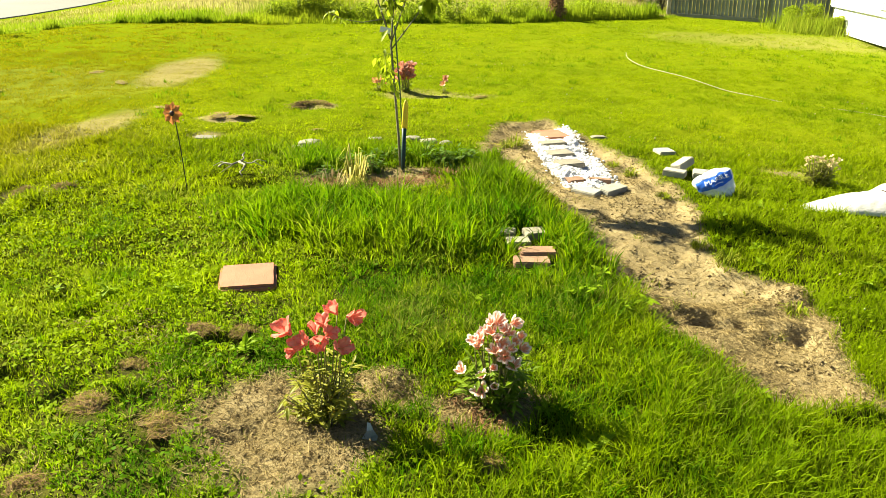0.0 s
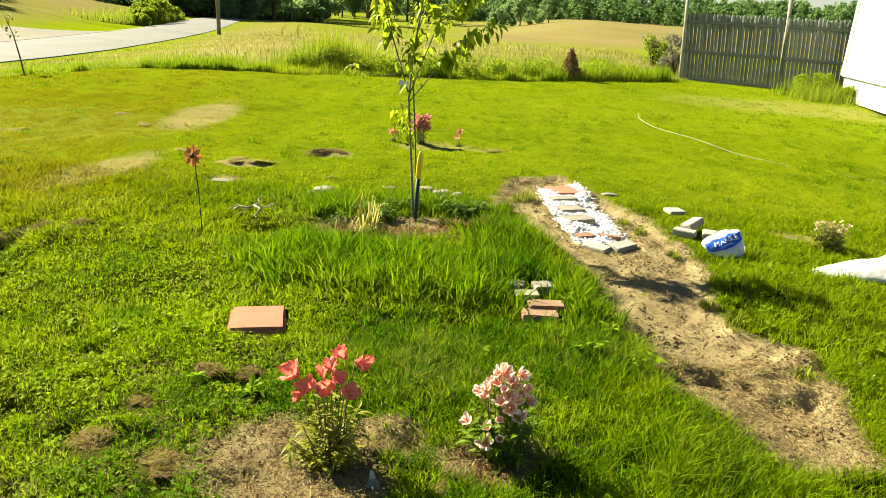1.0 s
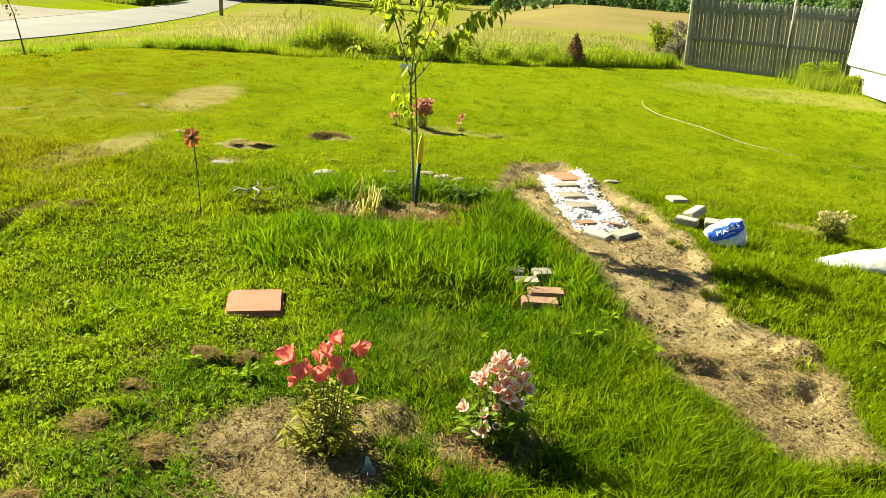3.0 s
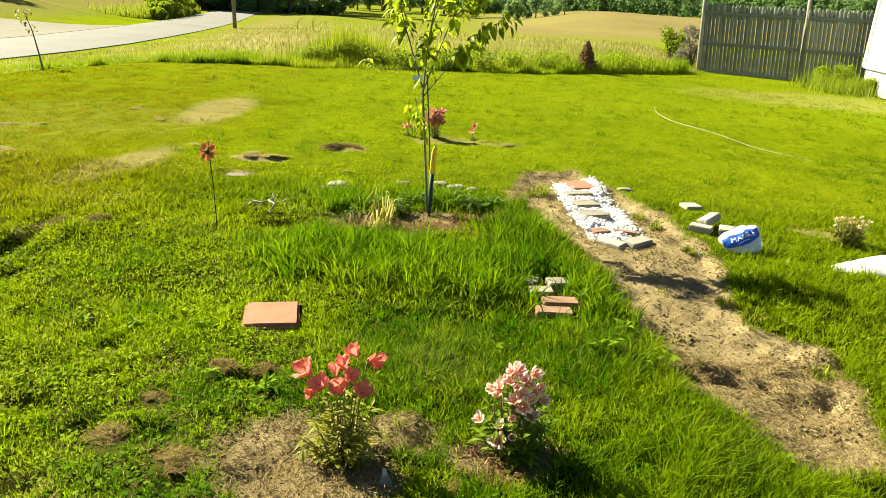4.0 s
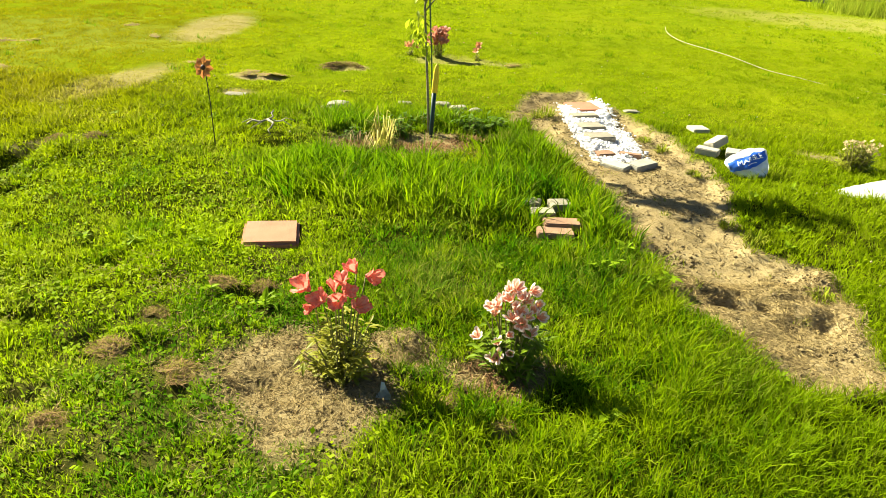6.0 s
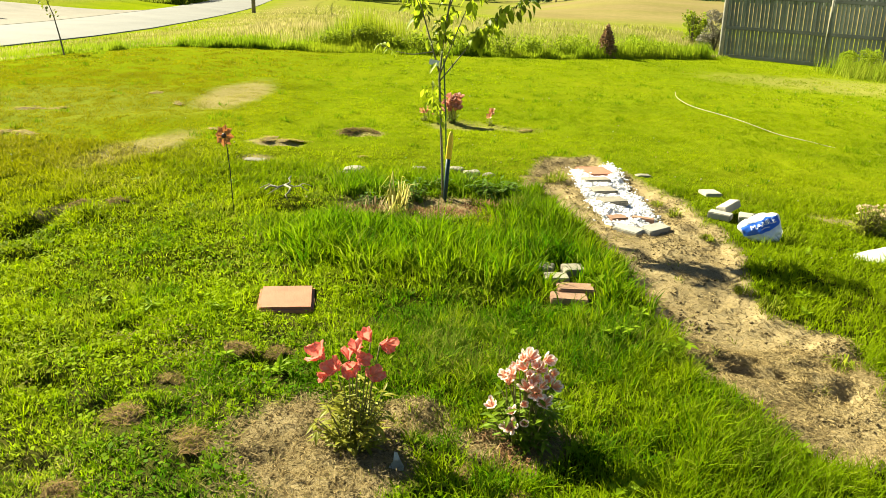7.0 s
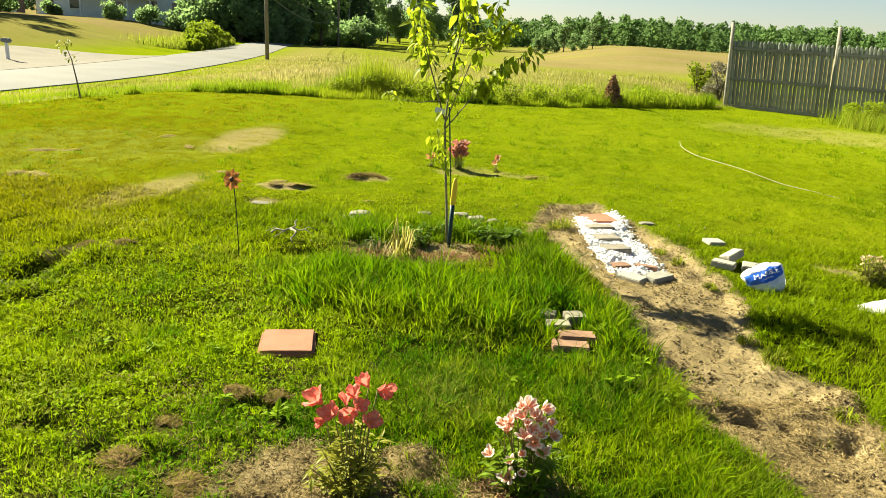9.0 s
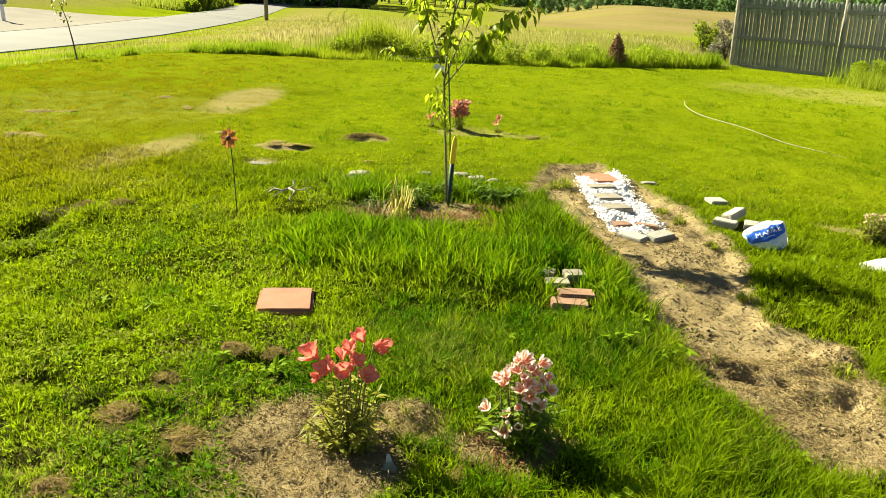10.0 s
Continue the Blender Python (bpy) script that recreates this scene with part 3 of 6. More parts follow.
driveway()


def field_blades(name, count, xy, tall, wide, c0, c1, label, keep=None):
    x, y = xy(count)
    if keep is not None:
        ok = keep(x, y)
        x, y = x[ok], y[ok]
    k = len(x)
    u = np.clip(fbm(x, y, 1.5, 131) * 1.6 - 0.3 + RNG.normal(0, 0.2, k), 0, 1)[:, None]
    tint = np.array(c0) + (np.array(c1) - np.array(c0)) * u
    h = tall(x, y) * RNG.uniform(0.55, 1.25, k)
    return blades(name, x, y, h, wide * RNG.uniform(0.6, 1.5, k), tint, M_GRASS, label, "grass", 0.35, True)


# edge of the mown lawn, and the long grass behind it
EDGE_X = np.array([-12.5, -9.5, -8.7, -7.5, -5.8, -4.0, 1.0, 4.8, 6.0, 9.0])
EDGE_Y = np.array([10.5, 12.1, 13.2, 14.5, 15.0, 14.9, 16.4, 18.4, 19.3, 18.6])


def edge_y(x):
    return np.interp(x, EDGE_X, EDGE_Y)


def strip(depth, x0, x1):
    def xy(count):
        x = RNG.uniform(x0, x1, count)
        return x, edge_y(x) + RNG.exponential(depth, count) + 0.4 * (fbm(x, x * 0, 0.8, 61) - 0.5)
    return xy


def tussock(x, y):
    """Height of the verge: low by the road, man-high stalks left of the tree, knee-high beyond."""
    deep = ramp(0, 2.0, y - edge_y(x))
    high = 0.34 * ramp(-5.0, -4.2, x) * (1 - ramp(-2.9, -1.8, x)) + 0.25 * ramp(-2.6, -1.8, x) * (1 - ramp(3.6, 5.2, x))
    return (0.06 + 0.16 * fbm(x, y, 0.5, 143) + high * (0.35 + 0.9 * fbm(x, y, 0.8, 141, 2))) * (0.3 + 0.7 * deep)


field_blades("verge_grass", 56000, strip(1.6, -13, 5.6), tussock, 0.012, (0.13, 0.22, 0.006), (0.30, 0.34, 0.014), "long uncut green grass along the lawn's edge",
             lambda x, y: x - road_x(y) > ROAD_HALF + 0.3)
def bank(count):
    y = RNG.uniform(43.5, 60, count)
    return road_x(y) - ROAD_HALF - 0.3 - np.abs(RNG.normal(0, 1.6, count)), y


field_blades("bank_grass", 9000, bank, lambda x, y: 0.25 + 0.5 * fbm(x, y, 1.2, 145), 0.05, (0.16, 0.22, 0.01), (0.31, 0.31, 0.05), "long green and dry grass on the bank across the road")
field_blades("edge_weeds", 9000, strip(0.7, -1.6, 5.0), lambda x, y: 0.05 + 0.32 * ramp(0.38, 0.72, fbm(x, y, 0.9, 153)), 0.02, (0.11, 0.20, 0.006), (0.27, 0.33, 0.014), "low leafy weeds along the lawn's edge")
field_blades("fence_grass", 2600, lambda n: (RNG.normal(8.05, 0.4, n), RNG.normal(16.75, 0.45, n)), lambda x, y: 0.10 + 0.42 * fbm(x, y, 0.4, 147), 0.014, (0.14, 0.22, 0.008), (0.28, 0.31, 0.03), "tall bright grass in front of the fence",
             lambda x, y: x < 8.42)
field_blades("edge_weeds", 15000, strip(0.45, -12.4, -4.4), lambda x, y: 0.04 + 0.17 * ramp(0.35, 0.75, fbm(x, y, 0.5, 149)), 0.016, (0.12, 0.20, 0.006), (0.27, 0.33, 0.014), "low leafy weeds along the lawn's edge")
field_blades("tall_verge_grass", 5000, lambda n: (RNG.normal(-3.3, 0.75, n), 15.4 + np.abs(RNG.normal(0, 0.9, n))), lambda x, y: (0.3 + 0.85 * fbm(x, y, 0.6, 152)) * np.exp(-((x + 3.3) / 1.1) ** 2) * ramp(15.1, 16.4, y) + 0.06, 0.018, (0.12, 0.21, 0.006), (0.29, 0.33, 0.016), "tall green weeds and grass beside the lawn")
field_blades("seed_heads", 7000, strip(1.4, -5.2, 3.0), lambda x, y: tussock(x, y) * 1.25 + 0.15, 0.009, (0.26, 0.25, 0.06), (0.38, 0.33, 0.12), "straw-coloured seeding stalks above the verge",
             lambda x, y: y > edge_y(x) + 0.7)
field_blades("meadow_grass", 90000, strip(10.0, -16, 9), lambda x, y: 0.07 + 0.25 * fbm(x, y, 2.5, 151) * ramp(0.8, 5, y - edge_y(x)) * ramp(2.5, 8, x - road_x(y) - ROAD_HALF), 0.035, (0.21, 0.21, 0.03), (0.37, 0.31, 0.14), "seeding meadow grass, green and straw-coloured",
             lambda x, y: (x - road_x(y) > ROAD_HALF + 0.4) & (y < 46) & (y > edge_y(x) + 0.3))

# ---- fence ----
FENCE_A, FENCE_B = Vector((5.50, 19.5)), Vector((7.56, 18.25))
along = (FENCE_B - FENCE_A).normalized()
PANEL = 2.44


def picket_mesh(width, height, thick):
    bm = bmesh.new()
    w, t, tip = width / 2, thick / 2, height - width * 0.8
    ring = ((-1, 0), (-0.6, -1), (0, -1.25), (0.6, -1), (1, 0), (0.6, 0.8), (-0.6, 0.8))
    rows = [[bm.verts.new((x * w * k, y * t * k, z)) for x, y in ring] for z, k in ((0, 1.0), (tip, 1.0), (height - 0.02, 0.55), (height, 0.12))]
    for r0, r1 in zip(rows, rows[1:]):
        for i in range(7):
            bm.faces.new((r0[i], r0[(i + 1) % 7], r1[(i + 1) % 7], r1[i]))
    bm.faces.new(rows[0][::-1])
    bm.faces.new(rows[-1])
    return bm


def fence():
    f = thing("stockade_fence", FENCE_A.x, FENCE_A.y, on_ground(*FENCE_A), "weathered grey wooden stockade fence with pointed pickets and tall posts", "fence", math.degrees(math.atan2(along.y, along.x)))
    lean = -4.4      # pickets and posts lean along the fence, the rails stay level
    for i in range(3):
        x, y = (PANEL * i, 0.085) if i else (-0.03, 0.0)
        bm = tube(bmesh.new(), [(0, 0, -0.4), (0, 0, 0.6), (0.012, 0, 1.4), (0.01, 0, 2.14 if i < 2 else 1.95)], [0.052, 0.05, 0.048, 0.044], 14)
        part("post", bm, M_POST, f, smooth=True).matrix_basis = pose(x, y, 0, 0, lean, 0)
    first, width, gap = None, 0.0815, 0.0915
    rnd = random.Random(4)
    for i in range(2):
        for h in (0.0, 0.70, 1.45):
            bm = block(bmesh.new(), PANEL - 0.11, 0.04, 0.085, pose(PANEL * (i + 0.5) - 0.077 * h, -0.045, h, 0, rnd.uniform(-0.3, 0.3), 0), 0.006)
            part("rail", bm, M_RAIL, f)
        for k in range(26):
            if first is None:
                first = part("picket", picket_mesh(width, 1.90, 0.034), M_WOODGREY, f)
                ob = first
            else:
                ob = new("picket", first.data)
                ob.parent = f
            ob.matrix_basis = pose(PANEL * i + 0.085 + gap * k, 0.0, -0.18 + rnd.uniform(-0.02, 0.02), rnd.uniform(-0.6, 0.6), lean + rnd.uniform(-0.25, 0.25), rnd.uniform(-2.5, 2.5))
    return f


def roughen(bm, amount, size, seed=0):
    for v in bm.verts:
        v.co += noise.noise_vector(v.co / size + Vector((seed * 7.3, seed * 3.1, 0))) * amount
    return bm


fence()


# ---- white mobile home ----
def mobile_home():
    base = on_ground(8.5, 17.0)
    h = thing("mobile_home", 8.50, 17.05, base, "white clapboard-sided mobile home with skirting round its base", "house", -9.0)
    bm = block(bmesh.new(), 4.2, 6.5, 2.55, pose(2.14, -3.25, 0.52), 0)
    part("wall", bm, M_WHITE, h)
    first = None
    for k in range(16):
        bm = bmesh.new()
        pts = [(0.035, 0.0), (0.004, 0.0), (0.02, 0.155), (0.035, 0.155)]
        a = [bm.verts.new((-x, 0.0, z)) for x, z in pts]
        b = [bm.verts.new((-x, -6.5, z)) for x, z in pts]
        a[0].co.x = b[0].co.x = -0.012
        a[1].co.x = b[1].co.x = 0.036
        a[2].co.x = b[2].co.x = 0.036
        a[3].co.x = b[3].co.x = -0.004
        bm.faces.new(a)
        bm.faces.new(b[::-1])
        for i in range(4):
            bm.faces.new((a[(i + 1) % 4], a[i], b[i], b[(i + 1) % 4]))
        if first is None:
            first = part("clapboard", bm, M_WHITE, h)
            ob = first
        else:
            bm.free()
            ob = new("clapboard", first.data)
            ob.parent = h
        ob.matrix_basis = pose(0, 0, 0.56 + 0.155 * k)
    part("skirting", block(bmesh.new(), 0.03, 6.5, 0.50, pose(0.06, -3.25, 0.0), 0.003), M_TRIM, h, "white vinyl skirting panel")
    part("sill_trim", block(bmesh.new(), 0.09, 6.52, 0.05, pose(0.01, -3.25, 0.515), 0.006), M_TRIM, h)
    part("corner_trim", block(bmesh.new(), 0.10, 0.10, 2.55, pose(0.0, 0.0, 0.54), 0.006), M_TRIM, h)
    w = part("vent", block(bmesh.new(), 0.04, 0.62, 0.27, pose(-0.045, -3.12, 0.64), 0.006), M_TRIM, h, "grey louvred vent low on the wall")
    for k in range(5):
        part("louvre", block(bmesh.new(), 0.012, 0.56, 0.036, pose(-0.072, -3.12, 0.665 + 0.045 * k, 0, 25, 0), 0.002), M_VENT, w)
    bm = bmesh.new()
    v = [bm.verts.new(p) for p in ((-0.25, 0.2, 3.08), (4.5, 0.2, 3.08), (4.5, -6.7, 3.08), (-0.25, -6.7, 3.08), (2.1, 0.2, 3.75), (2.1, -6.7, 3.75))]
    for q in ((0, 1, 2, 3), (0, 3, 5, 4), (1, 4, 5, 2), (0, 4, 1), (3, 2, 5)):
        bm.faces.new([v[i] for i in q])
    part("roof", bm, M_ROOF, h, "grey shingle roof")
    return h


M_PANE = material("window_glass", (0.05, 0.06, 0.07), 0.05, second=(0.04, 0.05, 0.06), bump=0, spec=0.6)
M_VENT = material("grey_vent", (0.22, 0.23, 0.24), 0.6, second=(0.18, 0.19, 0.20), size=3, bump=0.05)
M_ROOF = material("roof_shingle", (0.16, 0.16, 0.16), 0.9, second=(0.10, 0.10, 0.10), size=3, bump=0.6, bump_size=30)
mobile_home()


# ---- trees of the distance ----
def clump_crown(seed, height, spread, base, conifer=False, quads=900, size=0.42):
    """A crown of many small leaf sprays set in uneven lobes, as arrays."""
    r = np.random.default_rng(seed)
    if conifer:
        u = np.sqrt(r.uniform(0, 1, quads))
        a = r.uniform(0, 2 * np.pi, quads)
        tier = 0.85 + 0.15 * np.sin(u * 23 + 3 * np.sin(a * 3))
        rad = spread * u ** 0.9 * tier * r.uniform(0.3, 1, quads) ** 0.4
        c = np.stack([rad * np.cos(a), rad * np.sin(a), height - (height - base) * u - rad * 0.15], 1)
    else:
        lobes = 13
        la, lz = r.uniform(0, 2 * np.pi, lobes), r.uniform(0, 1, lobes)
        lr = spread * 0.62 * np.sqrt(np.sin(np.pi * (0.12 + 0.8 * lz))) * r.uniform(0.5, 1.1, lobes)
        lc = np.stack([lr * np.cos(la), lr * np.sin(la), base + (height - base) * (0.12 + 0.8 * lz)], 1)
        pick = r.integers(0, lobes, quads)
        d = r.normal(0, 1, (quads, 3))
        d /= np.linalg.norm(d, axis=1)[:, None]
        lob = (spread * r.uniform(0.28, 0.48, lobes))[pick]
        c = lc[pick] + d * lob[:, None] * r.uniform(0.55, 1.05, quads)[:, None] * np.array([1, 1, 0.85])
    n1, n2 = r.normal(0, 1, (quads, 3)), r.normal(0, 1, (quads, 3))
    n1 /= np.linalg.norm(n1, axis=1)[:, None]
    n2 -= (n1 * n2).sum(1)[:, None] * n1
    n2 /= np.linalg.norm(n2, axis=1)[:, None]
    if conifer:
        n1[:, 2] *= 0.4
    s = size * r.uniform(0.5, 1.3, quads)[:, None]
    v = np.stack([c - n1 * s * 0.6, c + n2 * s * 0.35, c + n1 * s * 0.7, c - n2 * s * 0.4], 1).reshape(-1, 3)
    return v, np.arange(4 * quads).reshape(-1, 4)


def tree_kind(name, seed, height, spread, base, label, conifer=False, quads=900, size=0.42, x=0.0, y=0.0):
    t = thing(name, x, y, on_ground(x, y), label, "tree")
    r = random.Random(seed)
    bm = bmesh.new()
    tube(bm, [(0, 0, -0.3), (r.uniform(-0.1, 0.1), 0, height * 0.3), (r.uniform(-0.25, 0.25), r.uniform(-0.2, 0.2), height * 0.62), (0, 0, height * 0.93)],
         [0.020 * height, 0.015 * height, 0.010 * height, 0.002 * height], 7)
    for k in range(6):
        z, a = height * r.uniform(0.3, 0.75), r.uniform(0, 6.28)
        l = spread * r.uniform(0.45, 0.8)
        tube(bm, [(0, 0, z), (l * 0.5 * math.cos(a), l * 0.5 * math.sin(a), z + l * 0.35), (l * math.cos(a), l * math.sin(a), z + l * 0.6)], [0.006 * height, 0.004 * height, 0.001 * height], 5)
    part("trunk", bm, M_BARK, t, smooth=True)
    v, q = clump_crown(seed, height, spread, base, conifer, quads, size)
    ob = new("crown", raw_mesh("crown", v, q, M_PINE if conifer else M_LEAF_FAR))
    ob.parent = t
    return t


def at_bearing(deg, dist):
    """A place by degrees right of straight ahead and metres away."""
    return dist * math.sin(radians(deg)), dist * math.cos(radians(deg))


rnd = random.Random(21)
kinds = []
for s, (hh, sp, bs, con) in enumerate(((15, 4.2, 2.0, False), (18, 4.8, 3.0, False), (13, 3.6, 1.2, False), (17, 2.9, 2.0, True), (12, 4.4, 1.0, False))):
    px, py = at_bearing(-24 + s * 1.9, 92 + (s * 37) % 17)
    kinds.append(tree_kind("pine_tree" if con else "woodland_tree", 300 + s, hh, sp, bs, "tall dark green pine in the roadside woods" if con else "tall leafy green tree in the roadside woods", con, 2300, 0.52, px, py))
for deg in np.arange(-37, -4.2, 0.95):
    for row in range(2):
        k = rnd.choice(kinds)
        d = 84 + 20 * row + rnd.uniform(-6, 8)
        if deg > -18.5:
            d += 45
        if deg > -13.2:
            d += 45
        if deg < -24.5:
            d += 30
        px, py = at_bearing(deg + rnd.uniform(-0.5, 0.5), d)
        c = copy_thing(k, pose(px, py, on_ground(px, py), 0, 0, rnd.uniform(0, 360)) @ Matrix.Scale(rnd.uniform(0.8, 1.15) * (0.85 if deg > -11 else 1), 4))
# a nearer clump before the far woods
for k in range(7):
    px, py = at_bearing(0.5 + 0.72 * k, 138 + 5 * (k % 3))
    copy_thing(kinds[(2, 4, 4)[k % 3]], pose(px, py, on_ground(px, py) - 0.7, 0, 0, 63 * k) @ Matrix.Scale(0.36 + 0.07 * ((k * 5) % 4), 4))
# far woods behind the hay field
fv, fq, n0 = [], [], 0
for i in range(560):
    deg = -20 + 62 * i / 560 + rnd.uniform(-0.3, 0.3)
    px, py = at_bearing(deg, 270 + 30 * math.sin(i * 0.35) + rnd.uniform(-12, 25) + (25 if deg < -3 else 0))
    v, q = clump_crown(1000 + i, rnd.uniform(7.5, 11.0) + (1.5 if i % 23 == 4 else 0), rnd.uniform(2.6, 4.4), -0.8, i % 23 == 4, 250, 0.95)
    fv.append(v + np.array([px, py, float(land(np.array([px]), np.array([py]))[0]) - 0.5]))
    fq.append(q + n0)
    n0 += len(v)
tagged(new("far_woods", raw_mesh("far_woods", np.concatenate(fv), np.concatenate(fq), M_SKYLINE)), "dark green wooded skyline beyond the hay field", "woods", kind="stuff")

# ---- materials of the garden things ----
M_TERRA = material("terracotta_concrete", (0.34, 0.14, 0.08), 0.85, second=(0.28, 0.115, 0.065), size=9, bump=0.4, bump_size=180)
M_BRICK = material("brown_paver", (0.25, 0.14, 0.085), 0.9, second=(0.18, 0.105, 0.065), size=14, bump=0.5, bump_size=150, random_value=0.12)
M_GREYSTONE = material("grey_concrete", (0.32, 0.305, 0.25), 0.9, second=(0.24, 0.23, 0.19), size=12, bump=0.5, bump_size=150, random_value=0.15)
M_TANSTONE = material("tan_concrete", (0.23, 0.205, 0.155), 0.9, second=(0.17, 0.15, 0.115), size=12, bump=0.5, bump_size=150, random_value=0.12)
M_PALESTONE = material("pale_concrete", (0.35, 0.325, 0.26), 0.9, second=(0.27, 0.25, 0.20), size=14, bump=0.5, bump_size=150, random_value=0.08)
M_FIELDSTONE = material("field_stone", (0.25, 0.225, 0.16), 0.9, second=(0.15, 0.135, 0.095), size=10, bump=0.7, bump_size=60, random_value=0.15)
M_MARBLE = material("white_marble", (0.70, 0.68, 0.665), 0.6, second=(0.58, 0.565, 0.55), size=18, bump=0.3, bump_size=90)
M_PLASTIC_W = material("white_plastic_film", (0.60, 0.61, 0.62), 0.38, second=(0.52, 0.53, 0.55), size=7, bump=0.25, bump_size=45, spec=0.5)
M_PRINT = material("blue_print", (0.015, 0.10, 0.50), 0.4, second=(0.012, 0.075, 0.40), size=9, bump=0.1, spec=0.5)
M_INKW = material("white_print", (0.75, 0.77, 0.8), 0.5, bump=0)
M_SACK = material("woven_white_sack", (0.43, 0.42, 0.39), 0.6, second=(0.37, 0.36, 0.33), size=5, bump=0.35, bump_size=60, spec=0.4)
M_HOSE = material("pale_hose", (0.30, 0.27, 0.16), 0.7, second=(0.24, 0.21, 0.12), size=8, bump=0.1)
M_ROD = material("dark_metal_rod", (0.03, 0.035, 0.03), 0.5, metal=0.6, bump=0.1)
M_RUST = material("rusty_orange_metal", (0.74, 0.37, 0.13), 0.6, second=(0.62, 0.28, 0.09), size=25, bump=0.2, metal=0.0, through_light=0.5)
M_DARKBROWN = material("dark_brown_metal", (0.08, 0.035, 0.025), 0.6, bump=0.1)
M_GREENSTAKE = material("green_steel_stake", (0.035, 0.10, 0.06), 0.45, second=(0.02, 0.06, 0.04), bump=0.1)
M_YELLOW = material("yellow_plastic", (0.78, 0.60, 0.05), 0.45, second=(0.70, 0.52, 0.04), bump=0.05, through_light=0.15)
M_BLUEDARK = material("dark_blue_plastic", (0.008, 0.035, 0.038), 0.5, second=(0.006, 0.026, 0.03), bump=0.05)
M_TWIG = material("young_bark", (0.20, 0.18, 0.11), 0.8, second=(0.13, 0.115, 0.07), size=30, bump=0.5, bump_size=120)
M_TAG = material("paper_tag", (0.8, 0.8, 0.78), 0.7, bump=0)
M_LEAF = material("peach_leaf", (0.32, 0.37, 0.014), 0.5, second=(0.19, 0.26, 0.010), size=3, bump=0.05, through_light=0.62, random_value=0.45, spec=0.2)
M_STEM = material("green_stem", (0.19, 0.18, 0.05), 0.6, second=(0.14, 0.11, 0.04), size=20, bump=0.1)
M_FOLIAGE = material("garden_leaf", (0.25, 0.265, 0.02), 0.5, second=(0.15, 0.175, 0.012), size=20, bump=0.1, through_light=0.4, spec=0.2)
M_FOLIAGE2 = material("dark_garden_leaf", (0.17, 0.25, 0.012), 0.5, second=(0.09, 0.15, 0.010), size=20, bump=0.1, through_light=0.4, spec=0.08)
M_PETAL_R = material("coral_petal", (0.66, 0.10, 0.07), 0.55, second=(0.72, 0.27, 0.20), size=5, bump=0.05, through_light=0.35, random_value=0.12)
M_PETAL_P = material("pale_pink_petal", (0.80, 0.57, 0.50), 0.5, second=(0.82, 0.73, 0.66), size=6, bump=0.05, through_light=0.45, random_value=0.1)
M_PETAL_C = material("peach_throat", (0.68, 0.33, 0.22), 0.5, second=(0.64, 0.25, 0.15), size=6, bump=0.05, through_light=0.3)
M_PETAL_B = material("pink_petal_base", (0.72, 0.30, 0.24), 0.55, second=(0.70, 0.20, 0.14), size=40, bump=0.05, through_light=0.35)
M_PETAL_O = material("orange_petal", (0.60, 0.29, 0.14), 0.5, second=(0.52, 0.22, 0.10), size=40, bump=0, through_light=0.3)
M_PETAL_W = material("cream_petal", (0.50, 0.39, 0.17), 0.6, second=(0.38, 0.28, 0.15), size=40, bump=0, through_light=0.25)
M_ROOT = material("bleached_wood", (0.30, 0.265, 0.19), 0.85, second=(0.20, 0.17, 0.12), size=20, bump=0.5, bump_size=90)
M_SLATE = material("grey_slate", (0.40, 0.42, 0.34), 0.8, second=(0.28, 0.30, 0.24), size=20, bump=0.4, bump_size=90)
M_DEADNEEDLE = material("dead_brown_needles", (0.25, 0.145, 0.07), 0.85, second=(0.17, 0.095, 0.05), size=9, bump=0, through_light=0.3)
M_BRUSH = material("grey_brush", (0.27, 0.245, 0.17), 0.85, second=(0.18, 0.16, 0.11), size=6, bump=0, through_light=0.15)


def slab(name, x, y, z, sx, sy, sz, turn, mat, label, category, group="", tilt=(0, 0), bevel=0.006, seed=0):
    """A worn concrete or brick block; z is its underside."""
    bm = block(bmesh.new(), sx, sy, sz, Matrix(), bevel, 2)
    bmesh.ops.subdivide_edges(bm, edges=[e for e in bm.edges if e.calc_length() > 0.05], cuts=3, use_grid_fill=True)
    roughen(bm, 0.0022, 0.03, seed + x)
    ob = part(name, bm, mat)
    ob.matrix_world = pose(x, y, z, tilt[0], tilt[1], turn)
    return tagged(ob, label, category, group)


# ---- pavers and bricks in the grass ----
slab("square_paver", -0.907, 3.205, on_ground(-0.9, 3.2) - 0.026, 0.285, 0.285, 0.05, 14.5, M_TERRA, "square terracotta-coloured concrete paver lying in the grass", "paver", bevel=0.014)
slab("brick", 0.583, 3.565, on_ground(0.57, 3.5) - 0.028, 0.205, 0.10, 0.058, 2, M_BRICK, "brown paving brick lying in long grass", "brick", "bricks in the grass")
slab("brick", 0.622, 3.668, on_ground(0.6, 3.61) - 0.014, 0.205, 0.10, 0.062, 6, M_BRICK, "brown paving brick lying in long grass", "brick", "bricks in the grass")
slab("broken_stone", 0.525, 3.84, on_ground(0.5, 3.79) - 0.01, 0.14, 0.10, 0.055, 8, M_FIELDSTONE, "pale broken concrete piece half hidden by grass", "stone", "broken pieces behind the bricks")
slab("broken_stone", 0.63, 3.96, on_ground(0.6, 3.9) - 0.01, 0.13, 0.11, 0.055, 14, M_FIELDSTONE, "pale broken concrete piece half hidden by grass", "stone", "broken pieces behind the bricks", seed=3)
